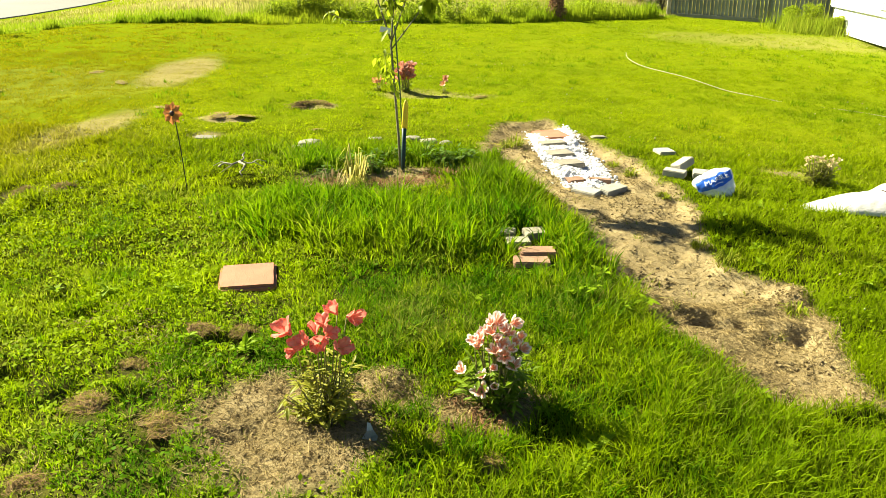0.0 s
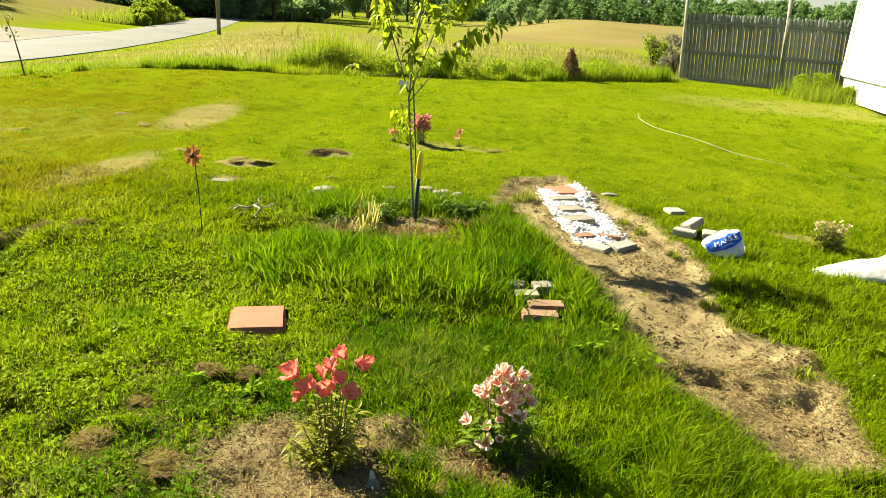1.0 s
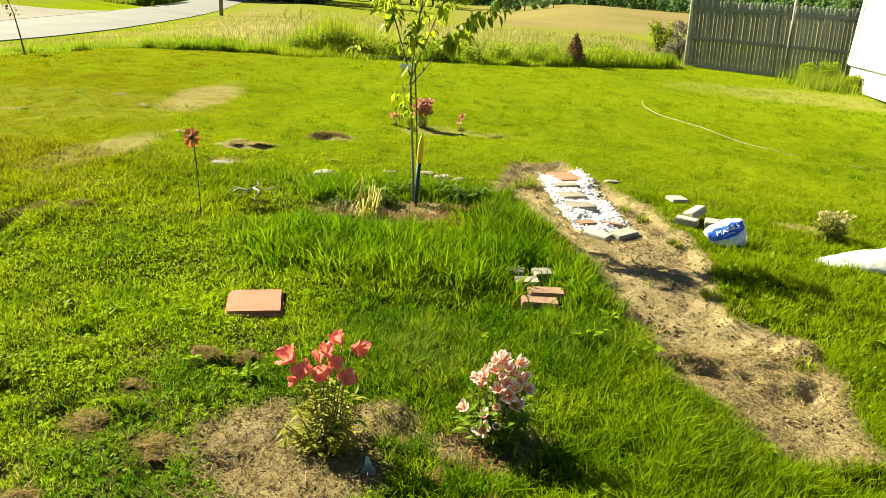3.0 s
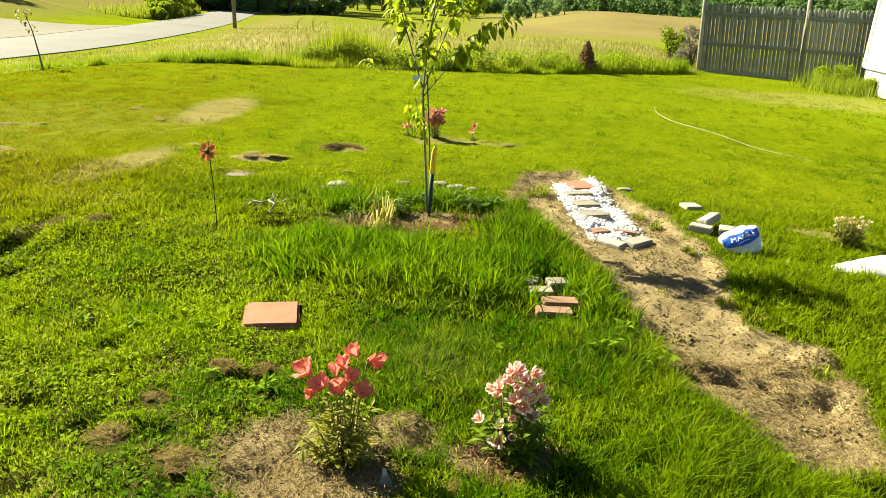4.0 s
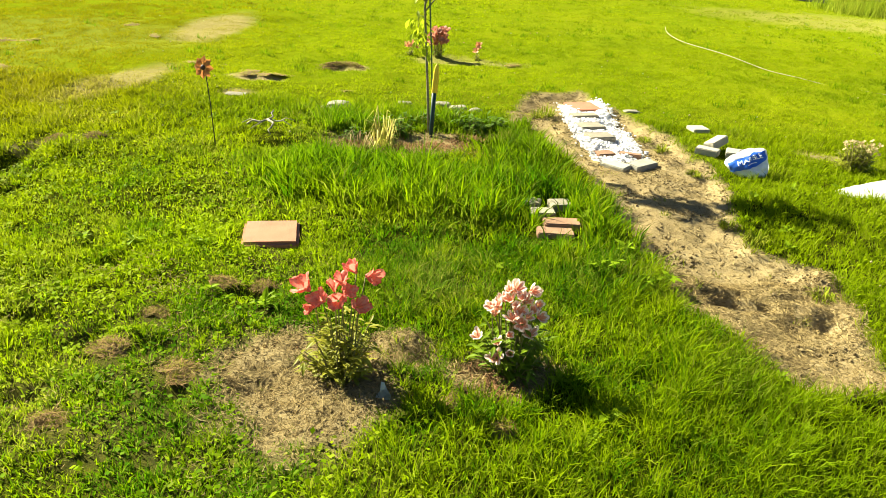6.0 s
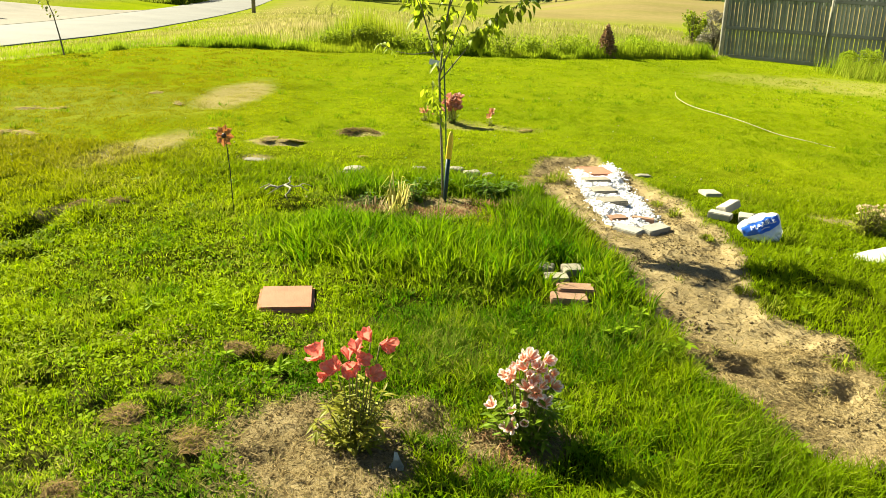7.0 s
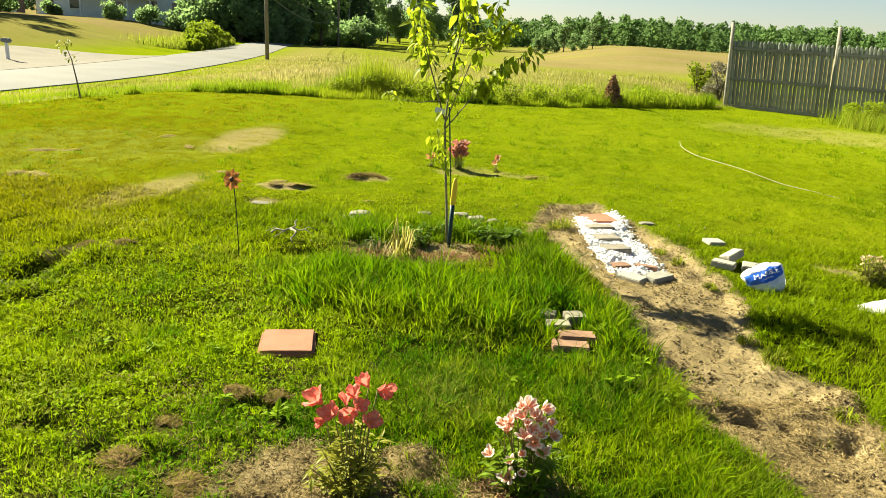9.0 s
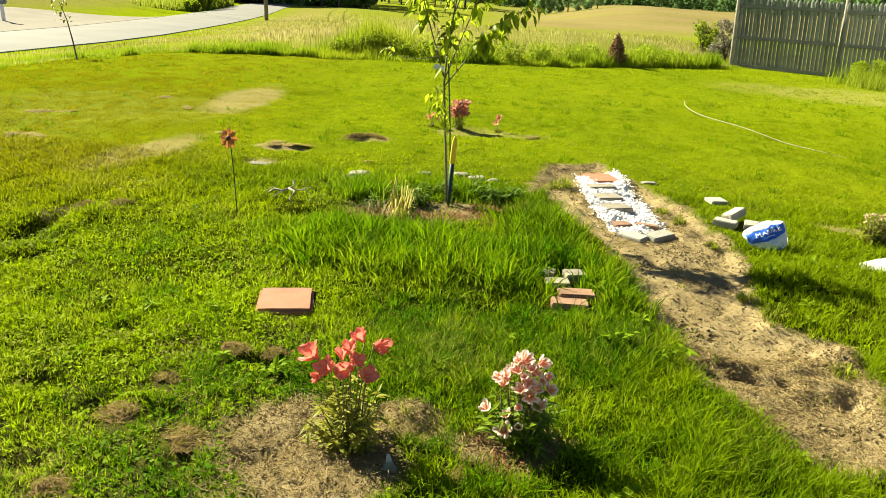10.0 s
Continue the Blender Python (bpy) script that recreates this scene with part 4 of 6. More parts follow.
slab("broken_stone", 0.47, 3.98, on_ground(0.44, 3.94) - 0.01, 0.09, 0.10, 0.05, -10, M_FIELDSTONE, "pale broken concrete piece half hidden by grass", "stone", "broken pieces behind the bricks", seed=5)


# ---- stepping path with marble chips ----
BED = [(0.81, 6.74), (0.83, 6.2), (0.88, 5.65), (0.96, 5.10), (1.12, 5.0), (1.36, 5.20), (1.33, 5.7), (1.27, 6.3), (1.20, 6.92)]


# stepping stones: x, y, width, depth, turn
STEPS = ((1.02, 6.64, 0.285, 0.285, 20), (1.00, 6.32, 0.25, 0.11, 21), (1.02, 5.99, 0.235, 0.16, 21), (1.065, 5.65, 0.225, 0.15, 21), (1.05, 5.20, 0.15, 0.10, 24), (1.25, 5.22, 0.17, 0.06, -12))


def marble_bed():
    r = np.random.default_rng(5)
    x, y = r.uniform(0.7, 1.45, 9000), r.uniform(4.9, 7.0, 9000)
    ok = inside(x, y, BED) + 0.03 * r.normal(0, 1, 9000) > 0.0
    for sx, sy, w, d, turn in STEPS:
        c, q = math.cos(radians(turn)), math.sin(radians(turn))
        ok &= (np.abs((x - sx) * c + (y - sy) * q) > w / 2 + 0.006) | (np.abs(-(x - sx) * q + (y - sy) * c) > d / 2 + 0.006)
    x, y = x[ok][:3600], y[ok][:3600]
    base = bmesh.new()
    bmesh.ops.create_icosphere(base, subdivisions=1, radius=1)
    bv = np.array([v.co[:] for v in base.verts])
    bf = np.array([[v.index for v in f.verts] for f in base.faces])
    base.free()
    k = len(x)
    s = r.uniform(0.006, 0.0145, k)
    jag = 1 + r.uniform(-0.45, 0.4, (k, len(bv), 1))
    squash = np.stack([r.uniform(0.8, 1.3, k), r.uniform(0.8, 1.3, k), r.uniform(0.45, 0.75, k)], 1)[:, None]
    z = ground_z(x, y) + 0.012 + r.uniform(0, 0.018, k)
    v = bv[None] * jag * squash * s[:, None, None] + np.stack([x, y, z], 1)[:, None]
    f = bf[None] + (np.arange(k) * len(bv))[:, None, None]
    # fine chippings that fill the bed below the single stones
    px, py = np.meshgrid(np.arange(0.72, 1.42, 0.025), np.arange(4.95, 7.0, 0.025))
    pz = ground_z(px, py) + 0.015 + 0.008 * r.uniform(0, 1, px.shape) - 0.03 * ramp(0.03, -0.03, inside(px, py, BED))
    ids = np.arange(px.size).reshape(px.shape) + k * len(bv)
    fine = np.concatenate([np.stack([ids[:-1, :-1], ids[:-1, 1:], ids[1:, 1:]], -1).reshape(-1, 3), np.stack([ids[:-1, :-1], ids[1:, 1:], ids[1:, :-1]], -1).reshape(-1, 3)])
    v = np.concatenate([v.reshape(-1, 3), np.stack([px, py, pz], -1).reshape(-1, 3)])
    f = np.concatenate([f.reshape(-1, 3), fine])
    ob = new("marble_chips", raw_mesh("marble_chips", v, f, M_MARBLE))
    tagged(ob, "bed of white marble chips between the stepping stones", "gravel", kind="stuff")


marble_bed()
G = "stepping stones in the chips"
slab("stepping_stone", 1.02, 6.64, on_ground(1.02, 6.64) + 0.0, 0.285, 0.285, 0.045, 20, M_TERRA, "square terracotta stepping stone set in white chips", "paver", G)
for sx, sy, w, d in ((1.00, 6.32, 0.25, 0.11), (1.02, 5.99, 0.235, 0.16), (1.065, 5.65, 0.225, 0.15)):
    slab("stepping_stone", sx, sy, on_ground(sx, sy) + 0.006, w, d, 0.045, 21, M_TANSTONE, "grey-tan rectangular stepping stone set in white chips", "paver", G, seed=sy)
slab("stepping_stone", 1.05, 5.20, on_ground(1.05, 5.2) - 0.004, 0.15, 0.10, 0.045, 24, M_BRICK, "reddish brick set among white chips", "brick", G)
slab("stepping_stone", 1.25, 5.22, on_ground(1.25, 5.22) - 0.006, 0.17, 0.06, 0.045, -12, M_BRICK, "reddish brick set among white chips", "brick", G)
slab("edging_block", 1.105, 4.965, on_ground(1.1, 4.96) - 0.018, 0.20, 0.115, 0.055, -38, M_GREYSTONE, "grey concrete edging block at the end of the path", "paver", "edging blocks", tilt=(4, 0))
slab("edging_block", 1.305, 5.03, on_ground(1.3, 5.03) - 0.018, 0.24, 0.115, 0.055, 42, M_GREYSTONE, "grey concrete edging block at the end of the path", "paver", "edging blocks", tilt=(3, 0))

# ---- loose blocks and bag beside the path ----
slab("loose_paver", 1.945, 6.02, on_ground(1.945, 6.02) + 0.002, 0.15, 0.145, 0.035, 14, M_PALESTONE, "flat tan paver dropped in the grass", "paver", "loose blocks by the path")
slab("loose_block", 1.845, 5.32, on_ground(1.845, 5.32) + 0.0, 0.17, 0.10, 0.05, -28, M_PALESTONE, "grey concrete block lying by the path", "paver", "loose blocks by the path")
slab("loose_block", 1.94, 5.43, on_ground(1.94, 5.43) + 0.035, 0.17, 0.10, 0.06, 38, M_PALESTONE, "grey concrete block tipped on another one", "paver", "loose blocks by the path", tilt=(-14, -16))
slab("loose_block", 2.06, 5.28, on_ground(2.06, 5.28) + 0.0, 0.17, 0.10, 0.06, -15, M_PALESTONE, "grey concrete block lying by the path", "paver", "loose blocks by the path", tilt=(10, 0))


def chips_bag():
    """A slumped plastic bag leaning back: a lumpy pillow within a crooked outline, with a printed panel along its upper edge."""
    bx, by = 1.985, 4.80
    g = thing("chips_bag", bx, by, on_ground(bx, by), "slumped white plastic bag of marble chips with blue print", "bag", -6)
    rim = [(0.16, 0.07), (0.145, 0.15), (0.126, 0.225), (0.05, 0.222), (0.0, 0.215), (-0.07, 0.165), (-0.145, 0.105), (-0.11, 0.055), (-0.05, 0.015), (0.02, -0.005), (0.10, -0.015), (0.145, 0.02)]
    mid = Vector((0.02, 0.10))
    corner = sorted(((math.atan2(b - mid.y, a - mid.x), math.hypot(a - mid.x, b - mid.y)) for a, b in rim))
    ang, rad = [c[0] for c in corner], [c[1] for c in corner]
    up, out = Vector((0, math.sin(radians(32)), math.cos(radians(32)))), Vector((0, -math.cos(radians(32)), math.sin(radians(32))))

    def reach(t):
        return float(np.interp(t, ang, rad, period=2 * math.pi))

    def skin(a, b, side=1, lift=0.0):
        d = Vector((a, b)) - mid
        s = min(1.0, d.length / reach(math.atan2(d.y, d.x)))
        h = 0.068 * math.sqrt(max(0, 1 - s ** 2.0)) * (1 if side > 0 else 0.6) * (1 - 0.45 * max(0.0, -a) / 0.15)
        p = Vector((a, 0.05, 0)) + up * (b + 0.01) + out * (h * side)
        crease = noise.noise_vector(Vector((a * 14, b * 20, side * 3))) * 0.018 + out * side * (0.016 * (0.35 - abs(noise.noise(Vector((a * 22 + 3, b * 26, side * 5)))))) + noise.noise_vector(Vector((a * 50, b * 50, side * 5))) * 0.007
        p += crease * (0.4 + 0.6 * (1 - s)) + out * side * lift
        p.z = max(p.z, 0.006)
        return p

    bm = bmesh.new()
    n, rings = 84, 20
    for side in (1, -1):
        hub = bm.verts.new(skin(mid.x, mid.y, side))
        rows = []
        for k in range(1, rings + 1):
            s = (k / rings) ** 0.8
            rows.append([bm.verts.new(skin(mid.x + s * reach(t) * math.cos(t), mid.y + s * reach(t) * math.sin(t), side)) for t in (2 * math.pi * i / n for i in range(n))])
        for i in range(n):
            j = (i + 1) % n
            bm.faces.new((hub, rows[0][i], rows[0][j]))
            for r0, r1 in zip(rows, rows[1:]):
                bm.faces.new((r0[i], r1[i], r1[j], r0[j]))
    bmesh.ops.remove_doubles(bm, verts=bm.verts, dist=0.001)
    bmesh.ops.recalc_face_normals(bm, faces=bm.faces)
    part("film", bm, M_PLASTIC_W, g, smooth=True)

    lo, hi = Vector((-0.125, 0.092)), Vector((0.105, 0.212))
    run = (hi - lo).normalized()
    down = Vector((run.y, -run.x))

    def on_panel(u, v):
        return lo + run * u + down * v

    bm = bmesh.new()
    n, m = 24, 8
    rows = []
    for j in range(m + 1):
        rows.append([])
        for i in range(n + 1):
            u = (hi - lo).length * i / n
            depth = 0.014 + 0.082 * math.sin(math.pi * (0.12 + 0.80 * i / n)) ** 0.6
            p = on_panel(u, 0.006 + depth * j / m)
            rows[-1].append(bm.verts.new(skin(p.x, p.y, 1, 0.003)))
    for j in range(m):
        for i in range(n):
            bm.faces.new((rows[j][i], rows[j + 1][i], rows[j + 1][i + 1], rows[j][i + 1]))
    part("printed_panel", bm, M_PRINT, g, "blue printed panel", smooth=True)

    def print_on(name, body, size, u, v, label):
        cu = bpy.data.curves.new(name, "FONT")
        cu.body, cu.size, cu.align_x, cu.align_y, cu.resolution_u = body, size, "CENTER", "CENTER", 3
        tmp = bpy.data.objects.new(name, cu)
        me = bpy.data.meshes.new_from_object(tmp)
        bpy.data.objects.remove(tmp)
        for vert in me.vertices:
            p = on_panel(u + vert.co.x, v - vert.co.y)
            vert.co = skin(p.x, p.y, 1, 0.0065)
        me.materials.clear()
        me.materials.append(M_INKW)
        ob = new(name, me)
        ob.parent = g
        tagged(ob, label)

    print_on("lettering", "MARBLE", 0.048, 0.135, 0.040, "white lettering")
    bm = bmesh.new()
    for i in range(6):
        q = [on_panel(0.10 + 0.011 * i + du, 0.074 + dv) for du, dv in ((0, 0), (0, 0.006), (0.0108, 0.006), (0.0108, 0))]
        bm.faces.new([bm.verts.new(skin(p.x, p.y, 1, 0.0065)) for p in q])
    part("print_bar", bm, M_INKW, g, "white line of small print")
    return g


chips_bag()


def white_sack():
    """An empty woven sack lying crumpled, with one corner standing up."""
    s = thing("white_sack", 2.98, 4.72, on_ground(2.98, 4.72), "crumpled empty white woven sack on the lawn", "sack", 12)
    bm = bmesh.new()
    nu, nv = 56, 32
    top, low = [], []
    for j in range(nv + 1):
        rt, rl = [], []
        for i in range(nu + 1):
            u, v = i / nu, j / nv
            x = -0.46 + 0.98 * u
            w = 0.02 + 0.19 * min(1, u * 1.9) ** 0.6
            y = (v - 0.5) * 2 * w * (1 - 0.06 * math.sin(u * 9))
            e = max(0.0, 1 - (2 * v - 1) ** 2) ** 0.55 * min(1, (1 - u) * 6, u * 5)
            h = 0.02 + 0.075 * u + 0.025 * noise.noise((x * 3.5, y * 5, 2.0)) + 0.022 * (0.4 - abs(noise.noise((x * 7 + y * 5, y * 9 - x * 3, 5.0)))) + 0.008 * noise.noise((x * 22, y * 26, 7.0)) + 0.07 * math.exp(-((u - 0.74) / 0.05) ** 2) * v
            z = 0.032 + max(0.006, h) * e
            rt.append(bm.verts.new((x, y, z)))
            rl.append(bm.verts.new((x, y, 0.028)))
        top.append(rt)
        low.append(rl)
    for j in range(nv):
        for i in range(nu):
            bm.faces.new((top[j][i], top[j][i + 1], top[j + 1][i + 1], top[j + 1][i]))
            bm.faces.new((low[j][i], low[j + 1][i], low[j + 1][i + 1], low[j][i + 1]))
    rim = [(0, i) for i in range(nu)] + [(j, nu) for j in range(nv)] + [(nv, nu - i) for i in range(nu)] + [(nv - j, 0) for j in range(nv)]
    for (a, b), (c, d) in zip(rim, rim[1:] + rim[:1]):
        bm.faces.new((top[a][b], low[a][b], low[c][d], top[c][d]))
    bmesh.ops.recalc_face_normals(bm, faces=bm.faces)
    part("cloth", bm, M_SACK, s, smooth=True)
    bm = bmesh.new()
    tube(bm, [(0.16 + 0.035 * k, 0.03 - 0.035 * k + 0.02 * math.sin(k * 1.3), 0.125 - 0.006 * k + 0.01 * math.cos(k)) for k in range(9)], 0.004, 5)
    bm.verts.ensure_lookup_table()
    part("drawstring", bm, M_DARKBROWN, s, "dark drawstring")
    return s


white_sack()


# ---- young tree, its stake and the tool beside it ----
def fruit_leaf(bm, width, droop, wave):
    """A long oval leaf along +x with a folded rib, wavy margin and a short stalk."""
    rows = []
    for u, w in ((0, 0.04), (0.1, 0.06), (0.2, 0.5), (0.35, 0.86), (0.5, 1.0), (0.65, 0.92), (0.8, 0.66), (0.92, 0.3), (1.0, 0.02)):
        z = -droop * u * u
        h = width * w / 2
        rows.append([bm.verts.new((u, e * h, z + abs(e) * h * 0.3 + 0.03 * w * math.sin(9 * u + wave + 2 * e) * abs(e))) for e in (-1, -0.5, 0, 0.5, 1)])
    for a, b in zip(rows, rows[1:]):
        for i in range(4):
            bm.faces.new((a[i], a[i + 1], b[i + 1], b[i])).smooth = True


def garden_tree():
    bx, by = -0.31, 5.30
    t = thing("young_fruit_tree", bx, by, on_ground(bx, by), "young fruit tree with slender trunk and drooping pointed leaves", "tree")
    limbs = [("trunk", [(0, 0, -0.05), (-0.02, 0.01, 0.25), (-0.045, 0.01, 0.55), (-0.075, 0.0, 0.93), (-0.06, 0.0, 1.18), (-0.03, -0.01, 1.42), (0.01, 0.0, 1.70), (0.03, 0.02, 1.95), (0.06, 0.03, 2.35)], 0.0115, 0.95),
             ("limb", [(-0.08, 0, 0.98), (-0.15, -0.03, 1.20), (-0.24, -0.05, 1.48), (-0.30, -0.06, 1.70), (-0.36, -0.05, 1.98)], 0.0070, 0.25),
             ("limb", [(-0.075, 0, 0.95), (0.01, 0.05, 1.20), (0.09, 0.08, 1.42), (0.20, 0.10, 1.65), (0.27, 0.10, 1.88)], 0.0062, 0.3),
             ("limb", [(-0.07, 0, 0.91), (0.06, -0.04, 1.08), (0.18, -0.07, 1.24), (0.34, -0.10, 1.38), (0.52, -0.12, 1.52)], 0.0055, 0.45),
             ("limb", [(-0.13, -0.02, 1.12), (-0.27, -0.10, 1.10), (-0.40, -0.14, 1.12), (-0.52, -0.17, 1.17)], 0.004, 0.55),
             ("limb", [(-0.03, -0.01, 1.42), (0.02, 0.14, 1.60), (0.06, 0.24, 1.85), (0.08, 0.28, 2.10)], 0.006, 0.2),
             ("limb", [(-0.20, -0.04, 1.35), (-0.30, 0.10, 1.52), (-0.38, 0.18, 1.75)], 0.005, 0.2),
             ("limb", [(0.12, 0.085, 1.5), (0.28, 0.02, 1.58), (0.40, -0.02, 1.70)], 0.005, 0.2),
             ("limb", [(-0.055, 0.0, 0.62), (-0.10, -0.05, 0.72), (-0.12, -0.06, 0.90)], 0.003, 0.05)]
    shapes = []
    r = random.Random(12)
    for k in range(5):
        bm = bmesh.new()
        fruit_leaf(bm, 0.36 + 0.04 * k, 0.12 + 0.13 * k, 0.5 * k)
        me = bpy.data.meshes.new("leaf")
        bm.to_mesh(me)
        bm.free()
        me.materials.append(M_LEAF)
        shapes.append(me)
    for i, (name, pts, rad, start) in enumerate(limbs):
        bm = bmesh.new()
        n = len(pts)
        tube(bm, pts, [rad * (1 - 0.75 * k / (n - 1)) for k in range(n)], 7)
        ob = part(name, bm, M_TWIG, t, smooth=True)
        pv = [Vector(p) for p in pts]
        count = (96, 72, 66, 84, 14, 50, 42, 50, 46)[i]
        for k in range(count):
            u = start + (1 - start) * (k + r.random()) / count if i else 0.44 + 0.56 * (k + r.random()) / count
            u = min(u, 0.999) * (n - 1)
            p = pv[int(u)].lerp(pv[int(u) + 1], u - int(u))
            a = r.uniform(0, 360)
            off = Matrix.Rotation(radians(a), 3, "Z") @ Vector((r.uniform(0.0, 0.07), 0, r.uniform(-0.02, 0.05)))
            lf = new("leaf", r.choice(shapes))
            lf.parent = ob
            size = r.uniform(0.055, 0.115) * (0.7 if i in (4, 8) else 1)
            lf.matrix_basis = Matrix.Translation(p + off) @ pose(0, 0, 0, r.uniform(-40, 40), r.uniform(-15, 75), a + r.uniform(-40, 40)) @ Matrix.Scale(size, 4)
    bm = bmesh.new()
    bmesh.ops.create_grid(bm, x_segments=3, y_segments=2, size=0.5, matrix=pose(-0.115, -0.03, 1.045, 80, 10, 0) @ Matrix.Diagonal((0.075, 0.04, 1, 1)))
    part("tag", bmesh_thick(bm, 0.002), M_TAG, t, "white paper tag")
    return t


def bmesh_thick(bm, d):
    bmesh.ops.solidify(bm, geom=bm.faces[:], thickness=d)
    return bm


garden_tree()

bm = bmesh.new()
tube(bm, [(-0.27, 5.27, -0.1), (-0.315, 5.27, 0.6), (-0.355, 5.27, 1.09)], 0.006, 6)
tagged(part("tree_stake", bm, M_GREENSTAKE), "thin dark green metal stake beside the young tree", "stake")


def hand_tool():
    x, y = -0.285, 5.235
    g = thing("garden_tool", x, y, on_ground(x, y), "upright garden tool with dark blue shaft and yellow grip", "garden tool")
    part("shaft", tube(bmesh.new(), [(-0.006, 0, -0.04), (0, 0, 0.12), (0.006, 0, 0.34)], [0.013, 0.017, 0.018], 10), M_BLUEDARK, g, "dark blue plastic shaft", smooth=True)
    bm = bmesh.new()
    rings = []
    for u, w in ((0, 0.019), (0.05, 0.022), (0.4, 0.023), (0.75, 0.021), (0.92, 0.014), (1, 0.005)):
        rings.append([bm.verts.new((0.006 + 0.012 * u + w * math.cos(a * math.pi / 5), w * 0.6 * math.sin(a * math.pi / 5), 0.33 + 0.225 * u)) for a in range(10)])
    for a, b in zip(rings, rings[1:]):
        for k in range(10):
            bm.faces.new((a[k], a[(k + 1) % 10], b[(k + 1) % 10], b[k]))
    bm.faces.new(rings[0][::-1])
    bm.faces.new(rings[-1])
    part("grip", bm, M_YELLOW, g, "yellow plastic grip", smooth=True)


hand_tool()


# ---- metal flower on a rod ----
def metal_flower():
    x, y = -1.735, 4.56
    g = thing("metal_flower", x, y, on_ground(x, y), "rusty orange metal flower on a thin dark rod", "garden ornament")
    part("rod", tube(bmesh.new(), [(0, 0, -0.1), (-0.012, 0, 0.3), (-0.034, 0.01, 0.55)], 0.0035, 6), M_ROD, g)
    face = pose(-0.036, -0.004, 0.55, 78, 0, -14)
    for k in range(8):
        bm = bmesh.new()
        a = k * math.pi / 4
        d = Vector((math.cos(a), math.sin(a), 0.12))
        leaf(bm, d * 0.014, d, 0.064, 0.046, 0.22)
        bmesh_thick(bm, 0.0015)
        p = part("petal", bm, M_RUST, g)
        p.matrix_basis = face @ pose(0, 0, 0.003 * (k % 2))
    bm = bmesh.new()
    bmesh.ops.create_uvsphere(bm, u_segments=12, v_segments=8, radius=0.019, matrix=Matrix.Diagonal((1, 1, 0.5, 1)))
    p = part("centre", bm, M_DARKBROWN, g, "dark domed centre", smooth=True)
    p.matrix_basis = face @ pose(0, 0, 0.006)


metal_flower()


# ---- lilies ----
def blossom_mesh(name, length, width, flare, mats, seed, throat=False, frill=0.0):
    """Six petals in a funnel, opening along +z, with ruffled margins."""
    r = random.Random(seed)
    bm = bmesh.new()
    shape = ((0, 0.14), (0.15, 0.34), (0.3, 0.58), (0.45, 0.82), (0.6, 0.97), (0.74, 1.0), (0.86, 0.85), (0.95, 0.5), (1.0, 0.12))
    for k in range(6):
        a = k * math.pi / 3 + r.uniform(-0.15, 0.15)
        out, side = Vector((math.cos(a), math.sin(a), 0)), Vector((-math.sin(a), math.cos(a), 0))
        f, wave, long = flare * r.uniform(0.65, 1.3), r.uniform(0, 6), length * r.uniform(0.88, 1.1)
        rows = []
        for u, w in shape:
            c = Vector((0, 0, long * u * (1 - 0.2 * u * f))) + out * (long * (0.06 + f * (0.22 * u + 0.46 * u ** 2.5)))
            h = width * w / 2
            rows.append([bm.verts.new(c + side * h * e + out * (h * 0.35 * e * e + frill * abs(e) * u * math.sin(wave + 11 * u + 3 * e)) + Vector((0, 0, frill * abs(e) * u * math.cos(wave + 13 * u - 2 * e)))) for e in (-1, -0.6, -0.25, 0.25, 0.6, 1)])
        for j, (p, q) in enumerate(zip(rows, rows[1:])):
            for i in range(5):
                fc = bm.faces.new((p[i], p[i + 1], q[i + 1], q[i]))
                fc.material_index = 1 if throat and (j < 3 or (j < 5 and i in (1, 2, 3)) or (j < 6 and i == 2)) else 0
    me = bpy.data.meshes.new(name)
    bm.to_mesh(me)
    bm.free()
    me.polygons.foreach_set("use_smooth", [True] * len(me.polygons))
    for m in mats:
        me.materials.append(m)
    return me


